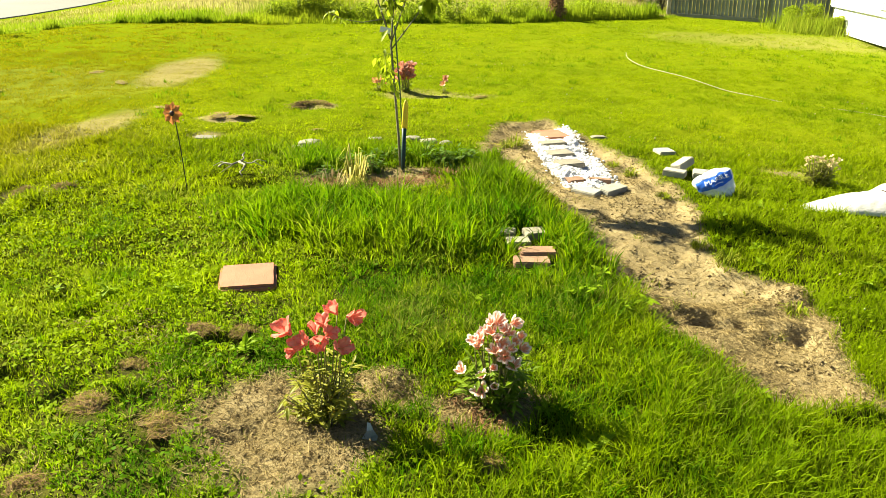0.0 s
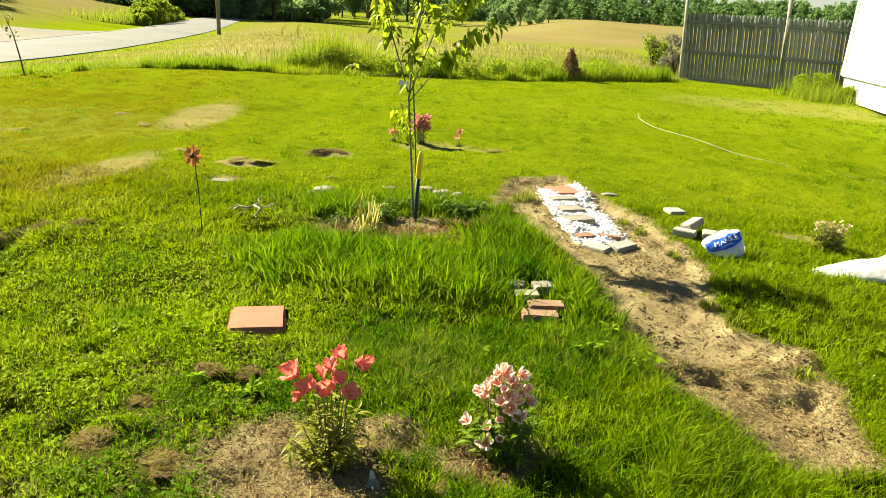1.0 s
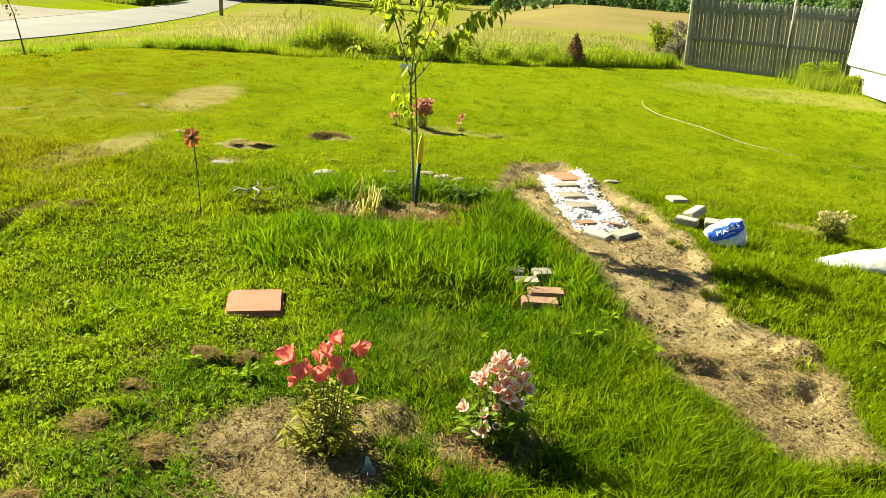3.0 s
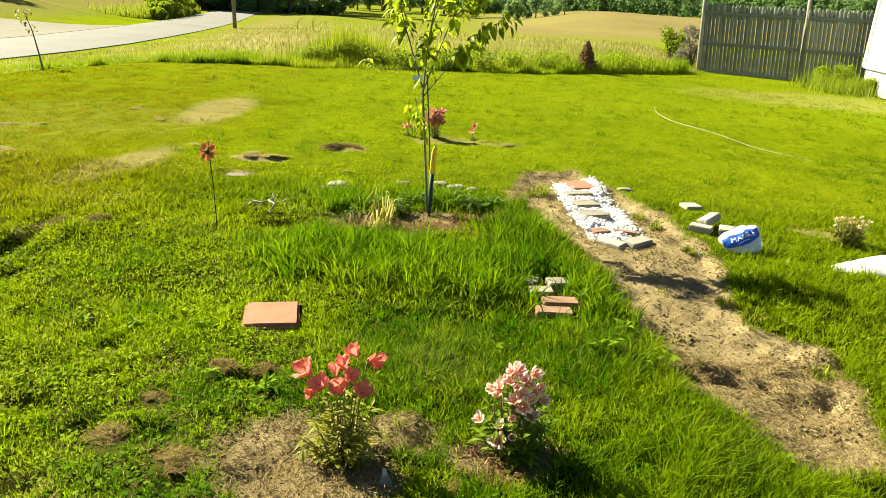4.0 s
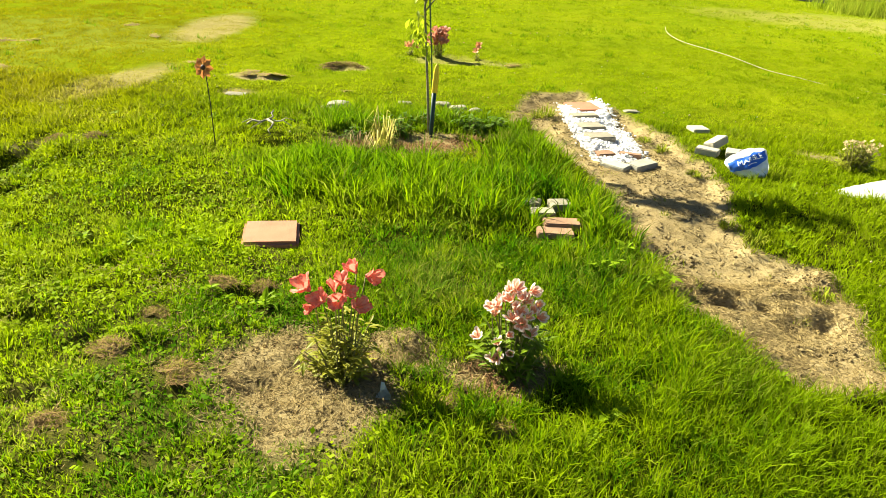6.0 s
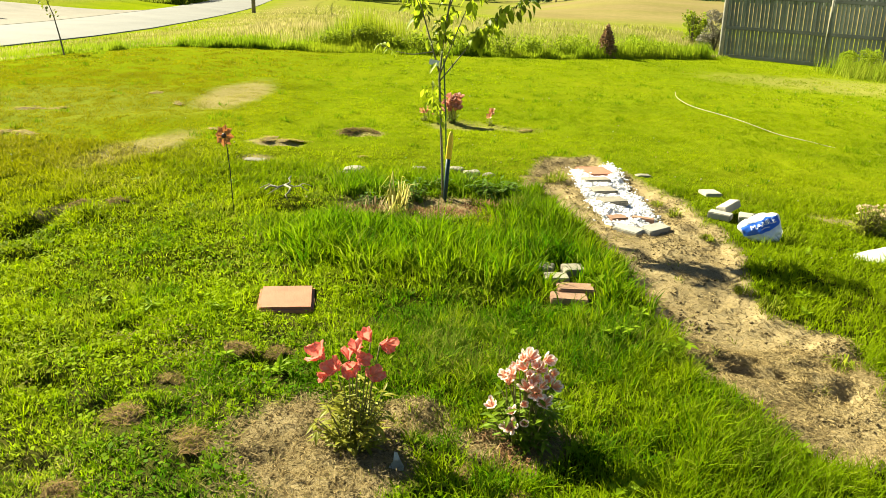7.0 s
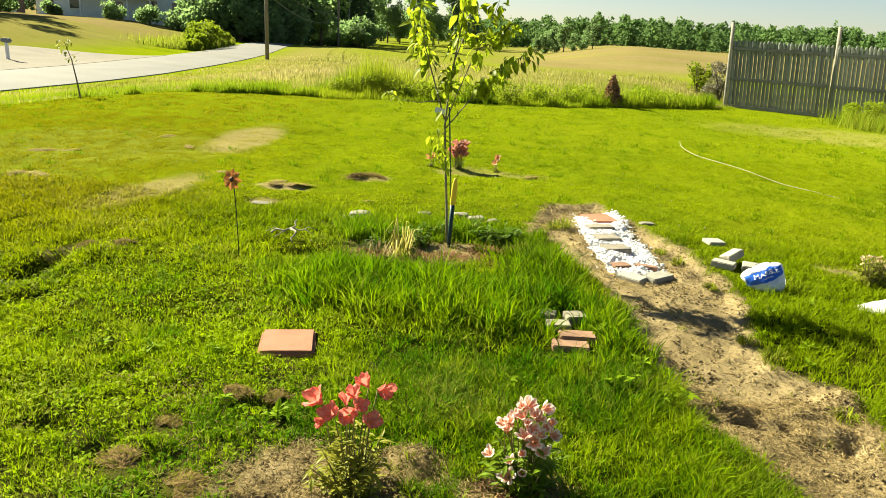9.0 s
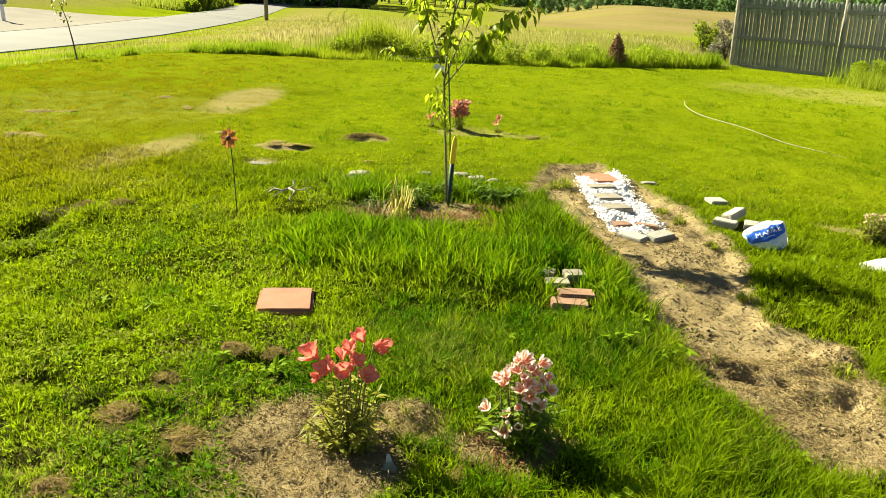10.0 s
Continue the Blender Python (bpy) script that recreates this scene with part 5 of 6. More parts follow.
def lily(name, x, y, blooms, shapes, label, leaves, spread, tall, foliage, size, leaf_len, seed, bare=0.0):
    """Stems fan out from the root; each blossom sits on a stem of its own, leafy below."""
    g = thing(name, x, y, on_ground(x, y), label, "flower")
    r = random.Random(seed)
    for bx, bz, by, *rest in blooms:
        top, s = Vector((bx - x, by, bz)), size * r.uniform(0.85, 1.15)
        turn = pose(0, 0, 0, r.uniform(5, 62), r.uniform(-38, 38), r.uniform(-50, 50))
        if rest:
            way = Vector(rest[0]).normalized()
            s = size * rest[1]
            top = top - way * s * 0.45
            turn = way.to_track_quat("Z", "Y").to_matrix().to_4x4() @ pose(0, 0, 0, 0, 0, r.uniform(0, 360))
        foot = Vector((top.x * 0.25 + r.uniform(-0.03, 0.03), r.uniform(-0.04, 0.04), -0.01))
        mid = foot.lerp(top, 0.55) + Vector((r.uniform(-0.012, 0.012), r.uniform(-0.012, 0.012), 0.01))
        st = part("stem", tube(bmesh.new(), [foot, foot.lerp(mid, 0.5), mid, mid.lerp(top, 0.7) + Vector((0, 0, 0.006)), top], [0.0032, 0.0030, 0.0026, 0.0022, 0.0022], 5), M_STEM, g, smooth=True)
        b = new("blossom", r.choice(shapes))
        b.parent = st
        b.matrix_basis = Matrix.Translation(top) @ turn @ Matrix.Scale(s, 4)
    for k in range(leaves):
        a = r.uniform(0, 2 * math.pi)
        lean = r.uniform(0.15, 1.0)
        hgt = tall * r.uniform(0.35, 1.0) * (1.1 - 0.5 * lean)
        tip = Vector((math.cos(a) * spread * lean, math.sin(a) * spread * lean * 0.8, hgt))
        foot = Vector((tip.x * 0.35, tip.y * 0.35, -0.01))
        bm = bmesh.new()
        tube(bm, [foot, foot.lerp(tip, 0.5) + Vector((0, 0, 0.02)), tip], [0.003, 0.0025, 0.001], 4)
        sh = part("shoot", bm, M_STEM, g)
        bm = bmesh.new()
        for j in range(9):
            u = bare + (1 - bare) * (j + r.random()) / 9
            p = foot.lerp(tip, u)
            b2 = r.uniform(0, 2 * math.pi)
            leaf(bm, p, (math.cos(b2), math.sin(b2), r.uniform(-0.1, 0.9)), leaf_len * r.uniform(0.6, 1.2), leaf_len * r.uniform(0.2, 0.3), r.uniform(0.1, 0.6))
        part("foliage", bm, foliage, sh)
    return g


M_YELLOWLEAF = material("yellowing_leaf", (0.33, 0.315, 0.028), 0.5, second=(0.15, 0.17, 0.012), size=16, bump=0.1, through_light=0.45, spec=0.2)
reds = [blossom_mesh("blossom", 1.0, 0.52, f, [M_PETAL_R, M_PETAL_B], s, True, 0.055) for s, f in ((1, 0.55), (2, 0.7), (3, 0.6), (4, 0.8))]
RED = [(-0.429, 0.372, 0.0, (-0.5, -0.35, 0.75), 1.25), (-0.372, 0.330, -0.02, (-0.25, -0.6, 0.6), 1.1), (-0.412, 0.281, 0.0, (-0.6, -0.4, -0.1), 0.8), (-0.300, 0.392, 0.03, (0.0, -0.2, 1.0), 0.95),
       (-0.303, 0.335, -0.03, (0.1, -0.75, 0.35), 1.25), (-0.259, 0.448, 0.02, (-0.45, -0.25, 0.8), 1.0), (-0.187, 0.432, 0.0, (0.6, -0.45, 0.2), 1.15), (-0.225, 0.322, -0.02, (0.5, -0.45, 0.55), 1.1), (-0.275, 0.365, 0.0, (0.45, -0.5, 0.5), 0.9), (-0.335, 0.355, 0.05, (-0.2, 0.4, 0.8), 0.9)]
lily("red_lily_plant", -0.30, 2.13, RED, reds, "coral-red lily plant in a patch of bare soil", 64, 0.165, 0.34, M_YELLOWLEAF, 0.060, 0.056, 8)
pinks = [blossom_mesh("blossom", 1.0, 0.40, f, [M_PETAL_P, M_PETAL_C], s, True, 0.02) for s, f in ((11, 0.6), (12, 0.75), (13, 0.5), (14, 0.85))]
PINK = [(0.261, 0.323, 0.0), (0.236, 0.314, 0.0), (0.298, 0.375, 0.02), (0.327, 0.391, 0.01), (0.350, 0.364, -0.01), (0.385, 0.381, 0.02), (0.410, 0.337, 0.0), (0.421, 0.285, 0.0), (0.323, 0.335, -0.03), (0.321, 0.295, -0.04),
        (0.373, 0.30, -0.03), (0.354, 0.276, -0.04), (0.310, 0.230, -0.05), (0.385, 0.236, -0.04), (0.273, 0.192, -0.05), (0.271, 0.134, -0.06), (0.322, 0.156, -0.06), (0.198, 0.181, 0.0), (0.281, 0.340, 0.02), (0.255, 0.285, 0.01), (0.36, 0.33, 0.05), (0.40, 0.36, 0.05), (0.338, 0.372, 0.03), (0.305, 0.348, 0.0), (0.365, 0.35, 0.0), (0.392, 0.31, 0.0), (0.34, 0.312, -0.02), (0.27, 0.302, 0.03), (0.312, 0.366, 0.05)]
PINK = [(a, b - 0.026, c, ((a - 0.33) * 4 + 0.25 * math.sin(9 * k), -0.45 + 0.35 * math.sin(5 * k), 0.65 + 0.25 * math.cos(7 * k)), 0.9 + 0.15 * math.sin(3 * k)) for k, (a, b, c) in enumerate(PINK)]
lily("pink_lily_plant", 0.34, 2.22, PINK, pinks, "bushy lily plant with pale pink and peach blossoms", 56, 0.155, 0.30, M_FOLIAGE2, 0.051, 0.066, 9)

# flowers beyond the tree
M_PETAL_D = material("dusky_petal", (0.60, 0.30, 0.20), 0.6, second=(0.48, 0.20, 0.13), size=40, bump=0, through_light=0.3, random_value=0.2)
far_red = [blossom_mesh("blossom", 1.0, 0.7, f, [M_PETAL_D], s) for s, f in ((21, 0.8), (22, 1.0))]
lily("red_lily_clump", -0.56, 8.6, [(-0.56 + 0.10 * math.cos(k * 1.9) * (0.3 + (k % 3) / 3), 0.16 + 0.045 * (k % 4), 0.08 * math.sin(k * 1.9)) for k in range(34)], far_red,
     "round head of dusky red flowers beyond the tree", 8, 0.12, 0.16, M_FOLIAGE2, 0.065, 0.06, 31)
oranges = [blossom_mesh("blossom", 1.0, 0.5, 1.0, [M_PETAL_O], 25)]
lily("orange_lily", -0.90, 8.6, [(-0.93, 0.10, 0), (-0.88, 0.09, 0.02), (-0.90, 0.12, -0.02), (-0.85, 0.10, 0)], oranges, "low orange lily in the lawn beyond the tree", 5, 0.08, 0.07, M_FOLIAGE, 0.06, 0.05, 33)
lily("orange_lily", -0.09, 8.65, [(-0.10, 0.14, 0), (-0.07, 0.16, 0.02), (-0.09, 0.10, -0.03)], oranges, "low orange lily in the lawn beyond the tree", 5, 0.08, 0.09, M_FOLIAGE, 0.06, 0.05, 34)
creams = [blossom_mesh("blossom", 1.0, 0.6, 1.3, [M_PETAL_W], 27)]
rr = random.Random(3)
lily("cream_flower_plant", 2.92, 5.24, [(2.92 + rr.uniform(-0.13, 0.13), 0.17 + rr.uniform(-0.02, 0.05), rr.uniform(-0.09, 0.09)) for k in range(38)], creams,
     "bushy garden plant with many small cream flowers", 76, 0.16, 0.25, M_FOLIAGE, 0.016, 0.06, 35)


# ---- stones, root, slate and hose ----
def field_stone(x, y, sx, sy, sz, turn, seed):
    bm = bmesh.new()
    bmesh.ops.create_icosphere(bm, subdivisions=3, radius=0.5)
    for v in bm.verts:
        v.co = Vector([math.copysign(abs(c * 2) ** 0.6, c) * 0.5 for c in v.co])
    roughen(bm, 0.13, 0.5, seed)
    roughen(bm, 0.04, 0.15, seed + 3)
    bmesh.ops.scale(bm, vec=(sx, sy, sz), verts=bm.verts)
    ob = part("field_stone", bm, M_FIELDSTONE, smooth=True)
    ob.matrix_world = pose(x, y, on_ground(x, y) - sz * 0.06, seed * 3 % 9 - 4, 0, turn)
    return tagged(ob, "weathered pale field stone edging the tree's bed", "stone", "stones round the tree's bed")


for k, (x, y, sx, sy, sz, turn) in enumerate(((-1.17, 5.92, 0.20, 0.14, 0.10, 5), (-1.27, 5.80, 0.16, 0.10, 0.05, -10), (-0.62, 6.14, 0.15, 0.11, 0.07, 10),
                                              (-0.29, 6.20, 0.16, 0.12, 0.09, -8), (-0.13, 6.12, 0.17, 0.12, 0.09, 20), (0.02, 6.05, 0.12, 0.10, 0.08, 40), (1.47, 6.60, 0.16, 0.10, 0.05, 10))):
    field_stone(x, y, sx, sy, sz, turn, k + 1)


def root():
    x, y = -1.50, 5.02
    g = thing("driftwood_root", x, y, on_ground(x, y), "bleached twisted root lying in the grass", "root", 5)
    for pts, rad in (([(-0.17, 0.02, 0.03), (-0.12, 0.0, 0.07), (-0.06, -0.015, 0.062), (0.0, 0.01, 0.085), (0.05, 0.03, 0.062), (0.10, 0.02, 0.07), (0.17, -0.01, 0.045)], 0.009),
                     ([(-0.01, 0, 0.078), (0.03, -0.02, 0.065), (0.045, -0.05, 0.07), (0.035, -0.08, 0.045), (0.015, -0.10, 0.03), (0.035, -0.13, 0.005)], 0.011),
                     ([(0.0, 0.0, 0.08), (0.03, 0.02, 0.10), (0.015, 0.035, 0.12), (0.03, 0.05, 0.14)], 0.009),
                     ([(-0.10, 0.0, 0.06), (-0.14, 0.02, 0.075), (-0.20, -0.02, 0.05)], 0.006),
                     ([(0.08, 0.02, 0.065), (0.12, 0.05, 0.085), (0.19, 0.05, 0.07)], 0.005),
                     ([(-0.05, -0.01, 0.062), (-0.08, -0.05, 0.05), (-0.13, -0.07, 0.02)], 0.006)):
        bm = bmesh.new()
        tube(bm, pts, [rad * (1 - 0.6 * k / (len(pts) - 1)) for k in range(len(pts))], 7)
        roughen(bm, 0.004, 0.02)
        part("branch", bm, M_ROOT, g, smooth=True)


root()
slab("brick", -2.14, 6.06, on_ground(-2.14, 6.06) - 0.037, 0.19, 0.09, 0.05, 4, M_TANSTONE, "pale tan brick at the rim of a small hole", "brick", tilt=(6, 0))

bm = bmesh.new()
v = [bm.verts.new(p) for p in ((-0.035, 0, 0), (0.03, 0, 0), (0.034, 0, 0.028), (0.016, 0, 0.055), (0.008, 0, 0.085), (-0.006, 0, 0.09), (-0.012, 0, 0.05), (-0.03, 0, 0.03))]
bm.faces.new(v)
bmesh_thick(bm, 0.012)
roughen(bm, 0.004, 0.03)
ob = part("slate_chip", bm, M_SLATE)
ob.matrix_world = pose(-0.115, 1.985, on_ground(-0.115, 1.985) - 0.005, -28, 0, 12) @ Matrix.Scale(0.82, 4)
tagged(ob, "pointed grey slate chip standing in the soil", "stone")


def hose():
    cu = bpy.data.curves.new("garden_hose", "CURVE")
    cu.dimensions, cu.bevel_depth, cu.bevel_resolution, cu.resolution_u = "3D", 0.0042, 2, 6
    pts = [(2.86, 12.15), (2.78, 11.75), (2.74, 11.3), (2.80, 10.75), (3.05, 10.2), (3.32, 9.75), (3.60, 9.3), (3.85, 9.0), (4.12, 8.72), (4.40, 8.46), (4.85, 8.1), (5.4, 7.7), (6.0, 7.4)]
    sp = cu.splines.new("NURBS")
    sp.points.add(len(pts) - 1)
    for i, (p, (x, y)) in enumerate(zip(sp.points, pts)):
        p.co = (x, y, on_ground(x, y) + (0.052 if i < 6 else 0.0 + 0.018 * math.sin(i * 2.1)), 1)
    sp.use_endpoint_u = True
    cu.materials.append(M_HOSE)
    tagged(new("garden_hose", cu), "thin pale hose lying across the lawn", "hose")


hose()

# ---- straw, clods and weeds on the near ground ----
def straw_litter():
    """Fine dry stalks lying loose on the bare soil, denser towards the near beds."""
    n = 760000
    y = np.sqrt(RNG.uniform(1.4 ** 2, 3.3 ** 2, n))
    y[n * 6 // 10:] = RNG.uniform(3.0, 7.6, n - n * 6 // 10)
    x = RNG.uniform(-1.7, 2.3, n)
    ok = RNG.uniform(0, 1, n) < ((dirt(x, y) - 0.03) * 0.55 * (1 - 0.35 * ramp(3.8, 5.5, y)) + 0.06 * trodden(x, y) * ramp(0.45, 0.7, fbm(x, y, 0.3, 175))) * (0.2 + 1.1 * fbm(x, y, 0.2, 171)) * (np.hypot(x + 0.907, y - 3.205) > 0.24)
    x, y = x[ok], y[ok]
    k = len(x)
    a = RNG.uniform(0, 2 * np.pi, k)
    ln, w = RNG.gamma(2.2, 0.0085, k) + 0.007, RNG.uniform(0.0005, 0.0012, k) * (0.6 + 0.22 * y)
    z = ground_z(x, y) + RNG.uniform(0.001, 0.016, k) + 0.012 * trodden(x, y)
    d = np.stack([np.cos(a), np.sin(a), RNG.normal(0, 0.2, k)], 1) * ln[:, None]
    s = np.stack([-np.sin(a), np.cos(a), RNG.normal(0, 0.5, k)], 1) * w[:, None]
    c = np.stack([x, y, z], 1)
    bow = np.stack([-np.sin(a), np.cos(a), 0.3 * np.ones(k)], 1) * (ln * RNG.uniform(-0.09, 0.12, k))[:, None]
    v = np.stack([c - d / 2 - s, c - d / 2 + s, c + bow - s, c + bow + s, c + d / 2], 1).reshape(-1, 3)
    t = (np.array([[0, 1, 2], [1, 3, 2], [2, 3, 4]])[None] + 5 * np.arange(k)[:, None, None]).reshape(-1, 3)
    u = RNG.beta(1.2, 0.9, k)[:, None]
    tint = np.array([0.08, 0.058, 0.027]) + (np.array([0.40, 0.31, 0.145]) - np.array([0.08, 0.058, 0.027])) * u
    tagged(new("straw_litter", raw_mesh("straw_litter", v, t, M_STRAW, np.repeat(tint, 5, 0))), "dry straw and dead stalks strewn on bare soil", "straw", kind="stuff")


def soil_clods():
    n = 80000
    x, y = RNG.uniform(-1.6, 2.3, n), RNG.uniform(1.4, 7.6, n)
    ok = RNG.uniform(0, 1, n) < (dirt(x, y) - 0.2) * (0.1 + 1.1 * ramp(0.45, 0.7, fbm(x, y, 0.25, 181)))
    x, y = x[ok], y[ok]
    k = len(x)
    oct_v = np.array([[1, 0, 0], [-1, 0, 0], [0, 1, 0], [0, -1, 0], [0, 0, 1], [0, 0, -1], [0.6, 0.6, 0.5], [-0.6, 0.6, 0.5], [-0.6, -0.6, 0.5], [0.6, -0.6, 0.5]], float)
    oct_f = np.array([[0, 6, 9], [6, 4, 9], [6, 2, 7], [6, 7, 4], [7, 1, 8], [7, 8, 4], [8, 3, 9], [8, 9, 4], [0, 2, 6], [2, 1, 7], [1, 3, 8], [3, 0, 9], [0, 5, 2], [2, 5, 1], [1, 5, 3], [3, 5, 0]])
    s = np.minimum(RNG.gamma(1.5, 0.0026, k) + 0.002, 0.011) * (1 - 0.35 * ramp(3.5, 5, y))
    v = oct_v[None] * (1 + RNG.uniform(-0.4, 0.4, (k, 10, 3))) * s[:, None, None] + np.stack([x, y, ground_z(x, y) + s * 0.35], 1)[:, None]
    f = oct_f[None] + 10 * np.arange(k)[:, None, None]
    u = RNG.uniform(0, 1, k)[:, None]
    tint = np.array([0.13, 0.10, 0.054]) + (np.array([0.29, 0.23, 0.125]) - np.array([0.13, 0.10, 0.054])) * u
    tagged(new("soil_clods", raw_mesh("soil_clods", v.reshape(-1, 3), f.reshape(-1, 3), M_STRAW, np.repeat(tint, 10, 0))), "crumbly brown clods of dug soil", "soil", kind="stuff")


straw_litter()
soil_clods()


def thatch_mesh(seed, spread, tall, count, c0, c1, lean, width=0.003):
    """A tuft of dead blades bending outwards."""
    r = np.random.default_rng(seed)
    a, q = r.uniform(0, 2 * np.pi, count), np.sqrt(r.uniform(0, 1, count))
    root_ = np.stack([q * spread * 0.7 * np.cos(a), q * spread * 0.7 * np.sin(a), np.full(count, -0.01)], 1)
    b = a + r.normal(0, 0.8, count)
    h = tall * r.uniform(0.35, 1.1, count) * (1 - 0.4 * q)
    out = np.stack([np.cos(b), np.sin(b), np.zeros(count)], 1) * (lean * tall * r.uniform(0.3, 1.4, count))[:, None]
    side = np.stack([-np.sin(b), np.cos(b), np.zeros(count)], 1) * (width * r.uniform(0.5, 1.3, count))[:, None]
    up = np.stack([np.zeros(count), np.zeros(count), h], 1)
    mid = root_ + up + out * 0.4
    tip = root_ + up * r.uniform(0.2, 1.05, count)[:, None] + out
    v = np.stack([root_ - side, root_ + side, mid - side, mid + side, tip], 1).reshape(-1, 3)
    t = (np.array([[0, 1, 2], [1, 3, 2], [2, 3, 4]])[None] + 5 * np.arange(count)[:, None, None]).reshape(-1, 3)
    u = r.uniform(0, 1, count)[:, None]
    tint = np.repeat(np.array(c0) + (np.array(c1) - np.array(c0)) * u, 5, 0)
    return raw_mesh("tuft", v, t, M_STRAW, tint)


def sod_mesh(seed, earth, count=900):
    """An upturned sod: a ragged low hummock of earth under combed, matted dead blades."""
    r = np.random.default_rng(seed)

    def rise(px, py):
        q = np.hypot(px, py)
        return 0.33 * np.clip(1 - q ** 2, 0, 1) * (0.15 + 1.5 * fbm(px + seed, py, 0.7, seed, 3)) - 0.06

    def rim(t):
        return np.clip(0.05 + 1.55 * fbm(np.cos(t) * 1.3 + seed, np.sin(t) * 1.3, 0.8, seed, 3), 0.3, 1.5)

    ring, turn = 9, 26
    q, a = np.meshgrid(np.linspace(0, 1, ring), np.arange(turn) * 2 * np.pi / turn, indexing="ij")
    hx, hy = q * rim(a) * np.cos(a), q * rim(a) * np.sin(a)
    hv = np.stack([hx, hy, rise(hx, hy)], -1).reshape(-1, 3)
    i, j = np.meshgrid(np.arange(ring - 1), np.arange(turn), indexing="ij")
    p = lambda m, n: (m * turn + n % turn).ravel()
    hf = np.concatenate([np.stack([p(i, j), p(i + 1, j), p(i + 1, j + 1)], 1), np.stack([p(i, j), p(i + 1, j + 1), p(i, j + 1)], 1)])
    qa, qq = r.uniform(0, 2 * np.pi, count), np.sqrt(r.uniform(0, 1.25, count))
    cx, cy = qq * rim(qa) * np.cos(qa), qq * rim(qa) * np.sin(qa)
    c = np.stack([cx, cy, rise(cx, cy) + r.uniform(0.0, 0.10, count)], 1)
    b = 5.0 * fbm(cx + 3, cy, 0.9, seed + 5, 2) + r.normal(0, 0.9, count)
    ln = r.uniform(0.15, 0.7, count)[:, None]
    d = np.stack([np.cos(b), np.sin(b), r.normal(-0.1, 0.22, count)], 1) * ln
    s = np.stack([-np.sin(b), np.cos(b), r.normal(0, 0.4, count)], 1) * r.uniform(0.005, 0.014, count)[:, None]
    lift = np.stack([np.zeros(count), np.zeros(count), r.uniform(0.0, 0.13, count)], 1)
    bv = np.stack([c - s, c + s, c + d * 0.5 + lift - s, c + d * 0.5 + lift + s, c + d], 1).reshape(-1, 3)
    bf = (np.array([[0, 1, 2], [1, 3, 2], [2, 3, 4]])[None] + 5 * np.arange(count)[:, None, None]).reshape(-1, 3) + len(hv)
    u = r.beta(1.5, 1.3, count)[:, None]
    tint = np.array([0.085, 0.055, 0.025]) + np.array([0.27, 0.185, 0.085]) * u
    green = r.uniform(0, 1, count) < 0.22 + 0.25 * earth
    tint[green] = np.array([0.12, 0.16, 0.01]) + np.array([0.10, 0.09, 0.0]) * u[green]
    tint = np.concatenate([np.full((len(hv), 3), 1.0) * np.array([0.15, 0.115, 0.058]) * (1 + 0.8 * earth), np.repeat(tint * (1 + 0.9 * earth), 5, 0)])
    return raw_mesh("sod", np.concatenate([hv, bv]), np.concatenate([hf, bf]), M_STRAW, tint)


kinds_t = [sod_mesh(400 + k, 0.15 + 0.75 * (k // 2), 900 if k < 2 else 260) for k in range(4)]
rr = random.Random(9)
for k, (x, y, s) in enumerate(CLUMPS):
    ob = new("dead_grass_clump", kinds_t[k % 2 + (2 if y > 6 and abs(x + 1.5) > 0.2 else 0)])
    ob.matrix_world = pose(x, y, on_ground(x, y), 0, 0, rr.uniform(0, 360)) @ Matrix.Scale(0.8 if y < 5 else 1, 4) @ Matrix.Diagonal((s * (1.0 if y < 5 else 1.25), s * (0.85 if y < 5 else 0.6), s * rr.uniform(0.6, 0.95) * (1.1 if y < 5 else 0.7 if abs(x + 1.5) < 0.2 else 0.6), 1))
    tagged(ob, "dead brown clump of uprooted grass on the lawn", "grass clump", "dead grass clumps")

for k, (x, y, s) in enumerate(((1.45, 5.72, 0.7), (1.54, 5.48, 0.8), (0.66, 6.32, 1.2), (0.58, 6.22, 1.0), (1.62, 3.92, 0.7), (1.72, 3.72, 0.9), (1.88, 3.16, 0.8), (0.50, 5.55, 1.1), (1.66, 4.9, 0.6))):
    ob = new("grass_tuft", thatch_mesh(480 + k, 0.08 * s, 0.10 * s, 90, (0.12, 0.18, 0.008), (0.30, 0.32, 0.03), 0.7, 0.0026))
    ob.matrix_world = pose(x, y, on_ground(x, y))
    tagged(ob, "sparse green tuft of grass sprouting in dug soil", "grass tuft", "tufts on the dug strip")
ob = new("dry_iris_tuft", thatch_mesh(450, 0.08, 0.36, 46, (0.36, 0.36, 0.05), (0.60, 0.52, 0.18), 0.34, 0.0042))
ob.matrix_world = pose(-0.60, 4.86, on_ground(-0.6, 4.86))
tagged(ob, "yellowed spiky tuft of dying iris leaves in mulch", "grass tuft")
ob = new("dry_iris_tuft", thatch_mesh(451, 0.14, 0.13, 46, (0.20, 0.13, 0.06), (0.42, 0.34, 0.18), 1.1, 0.0035))
ob.matrix_world = pose(-0.78, 4.80, on_ground(-0.78, 4.8))
tagged(ob, "low withered tuft of pale dead leaves in mulch", "grass tuft")
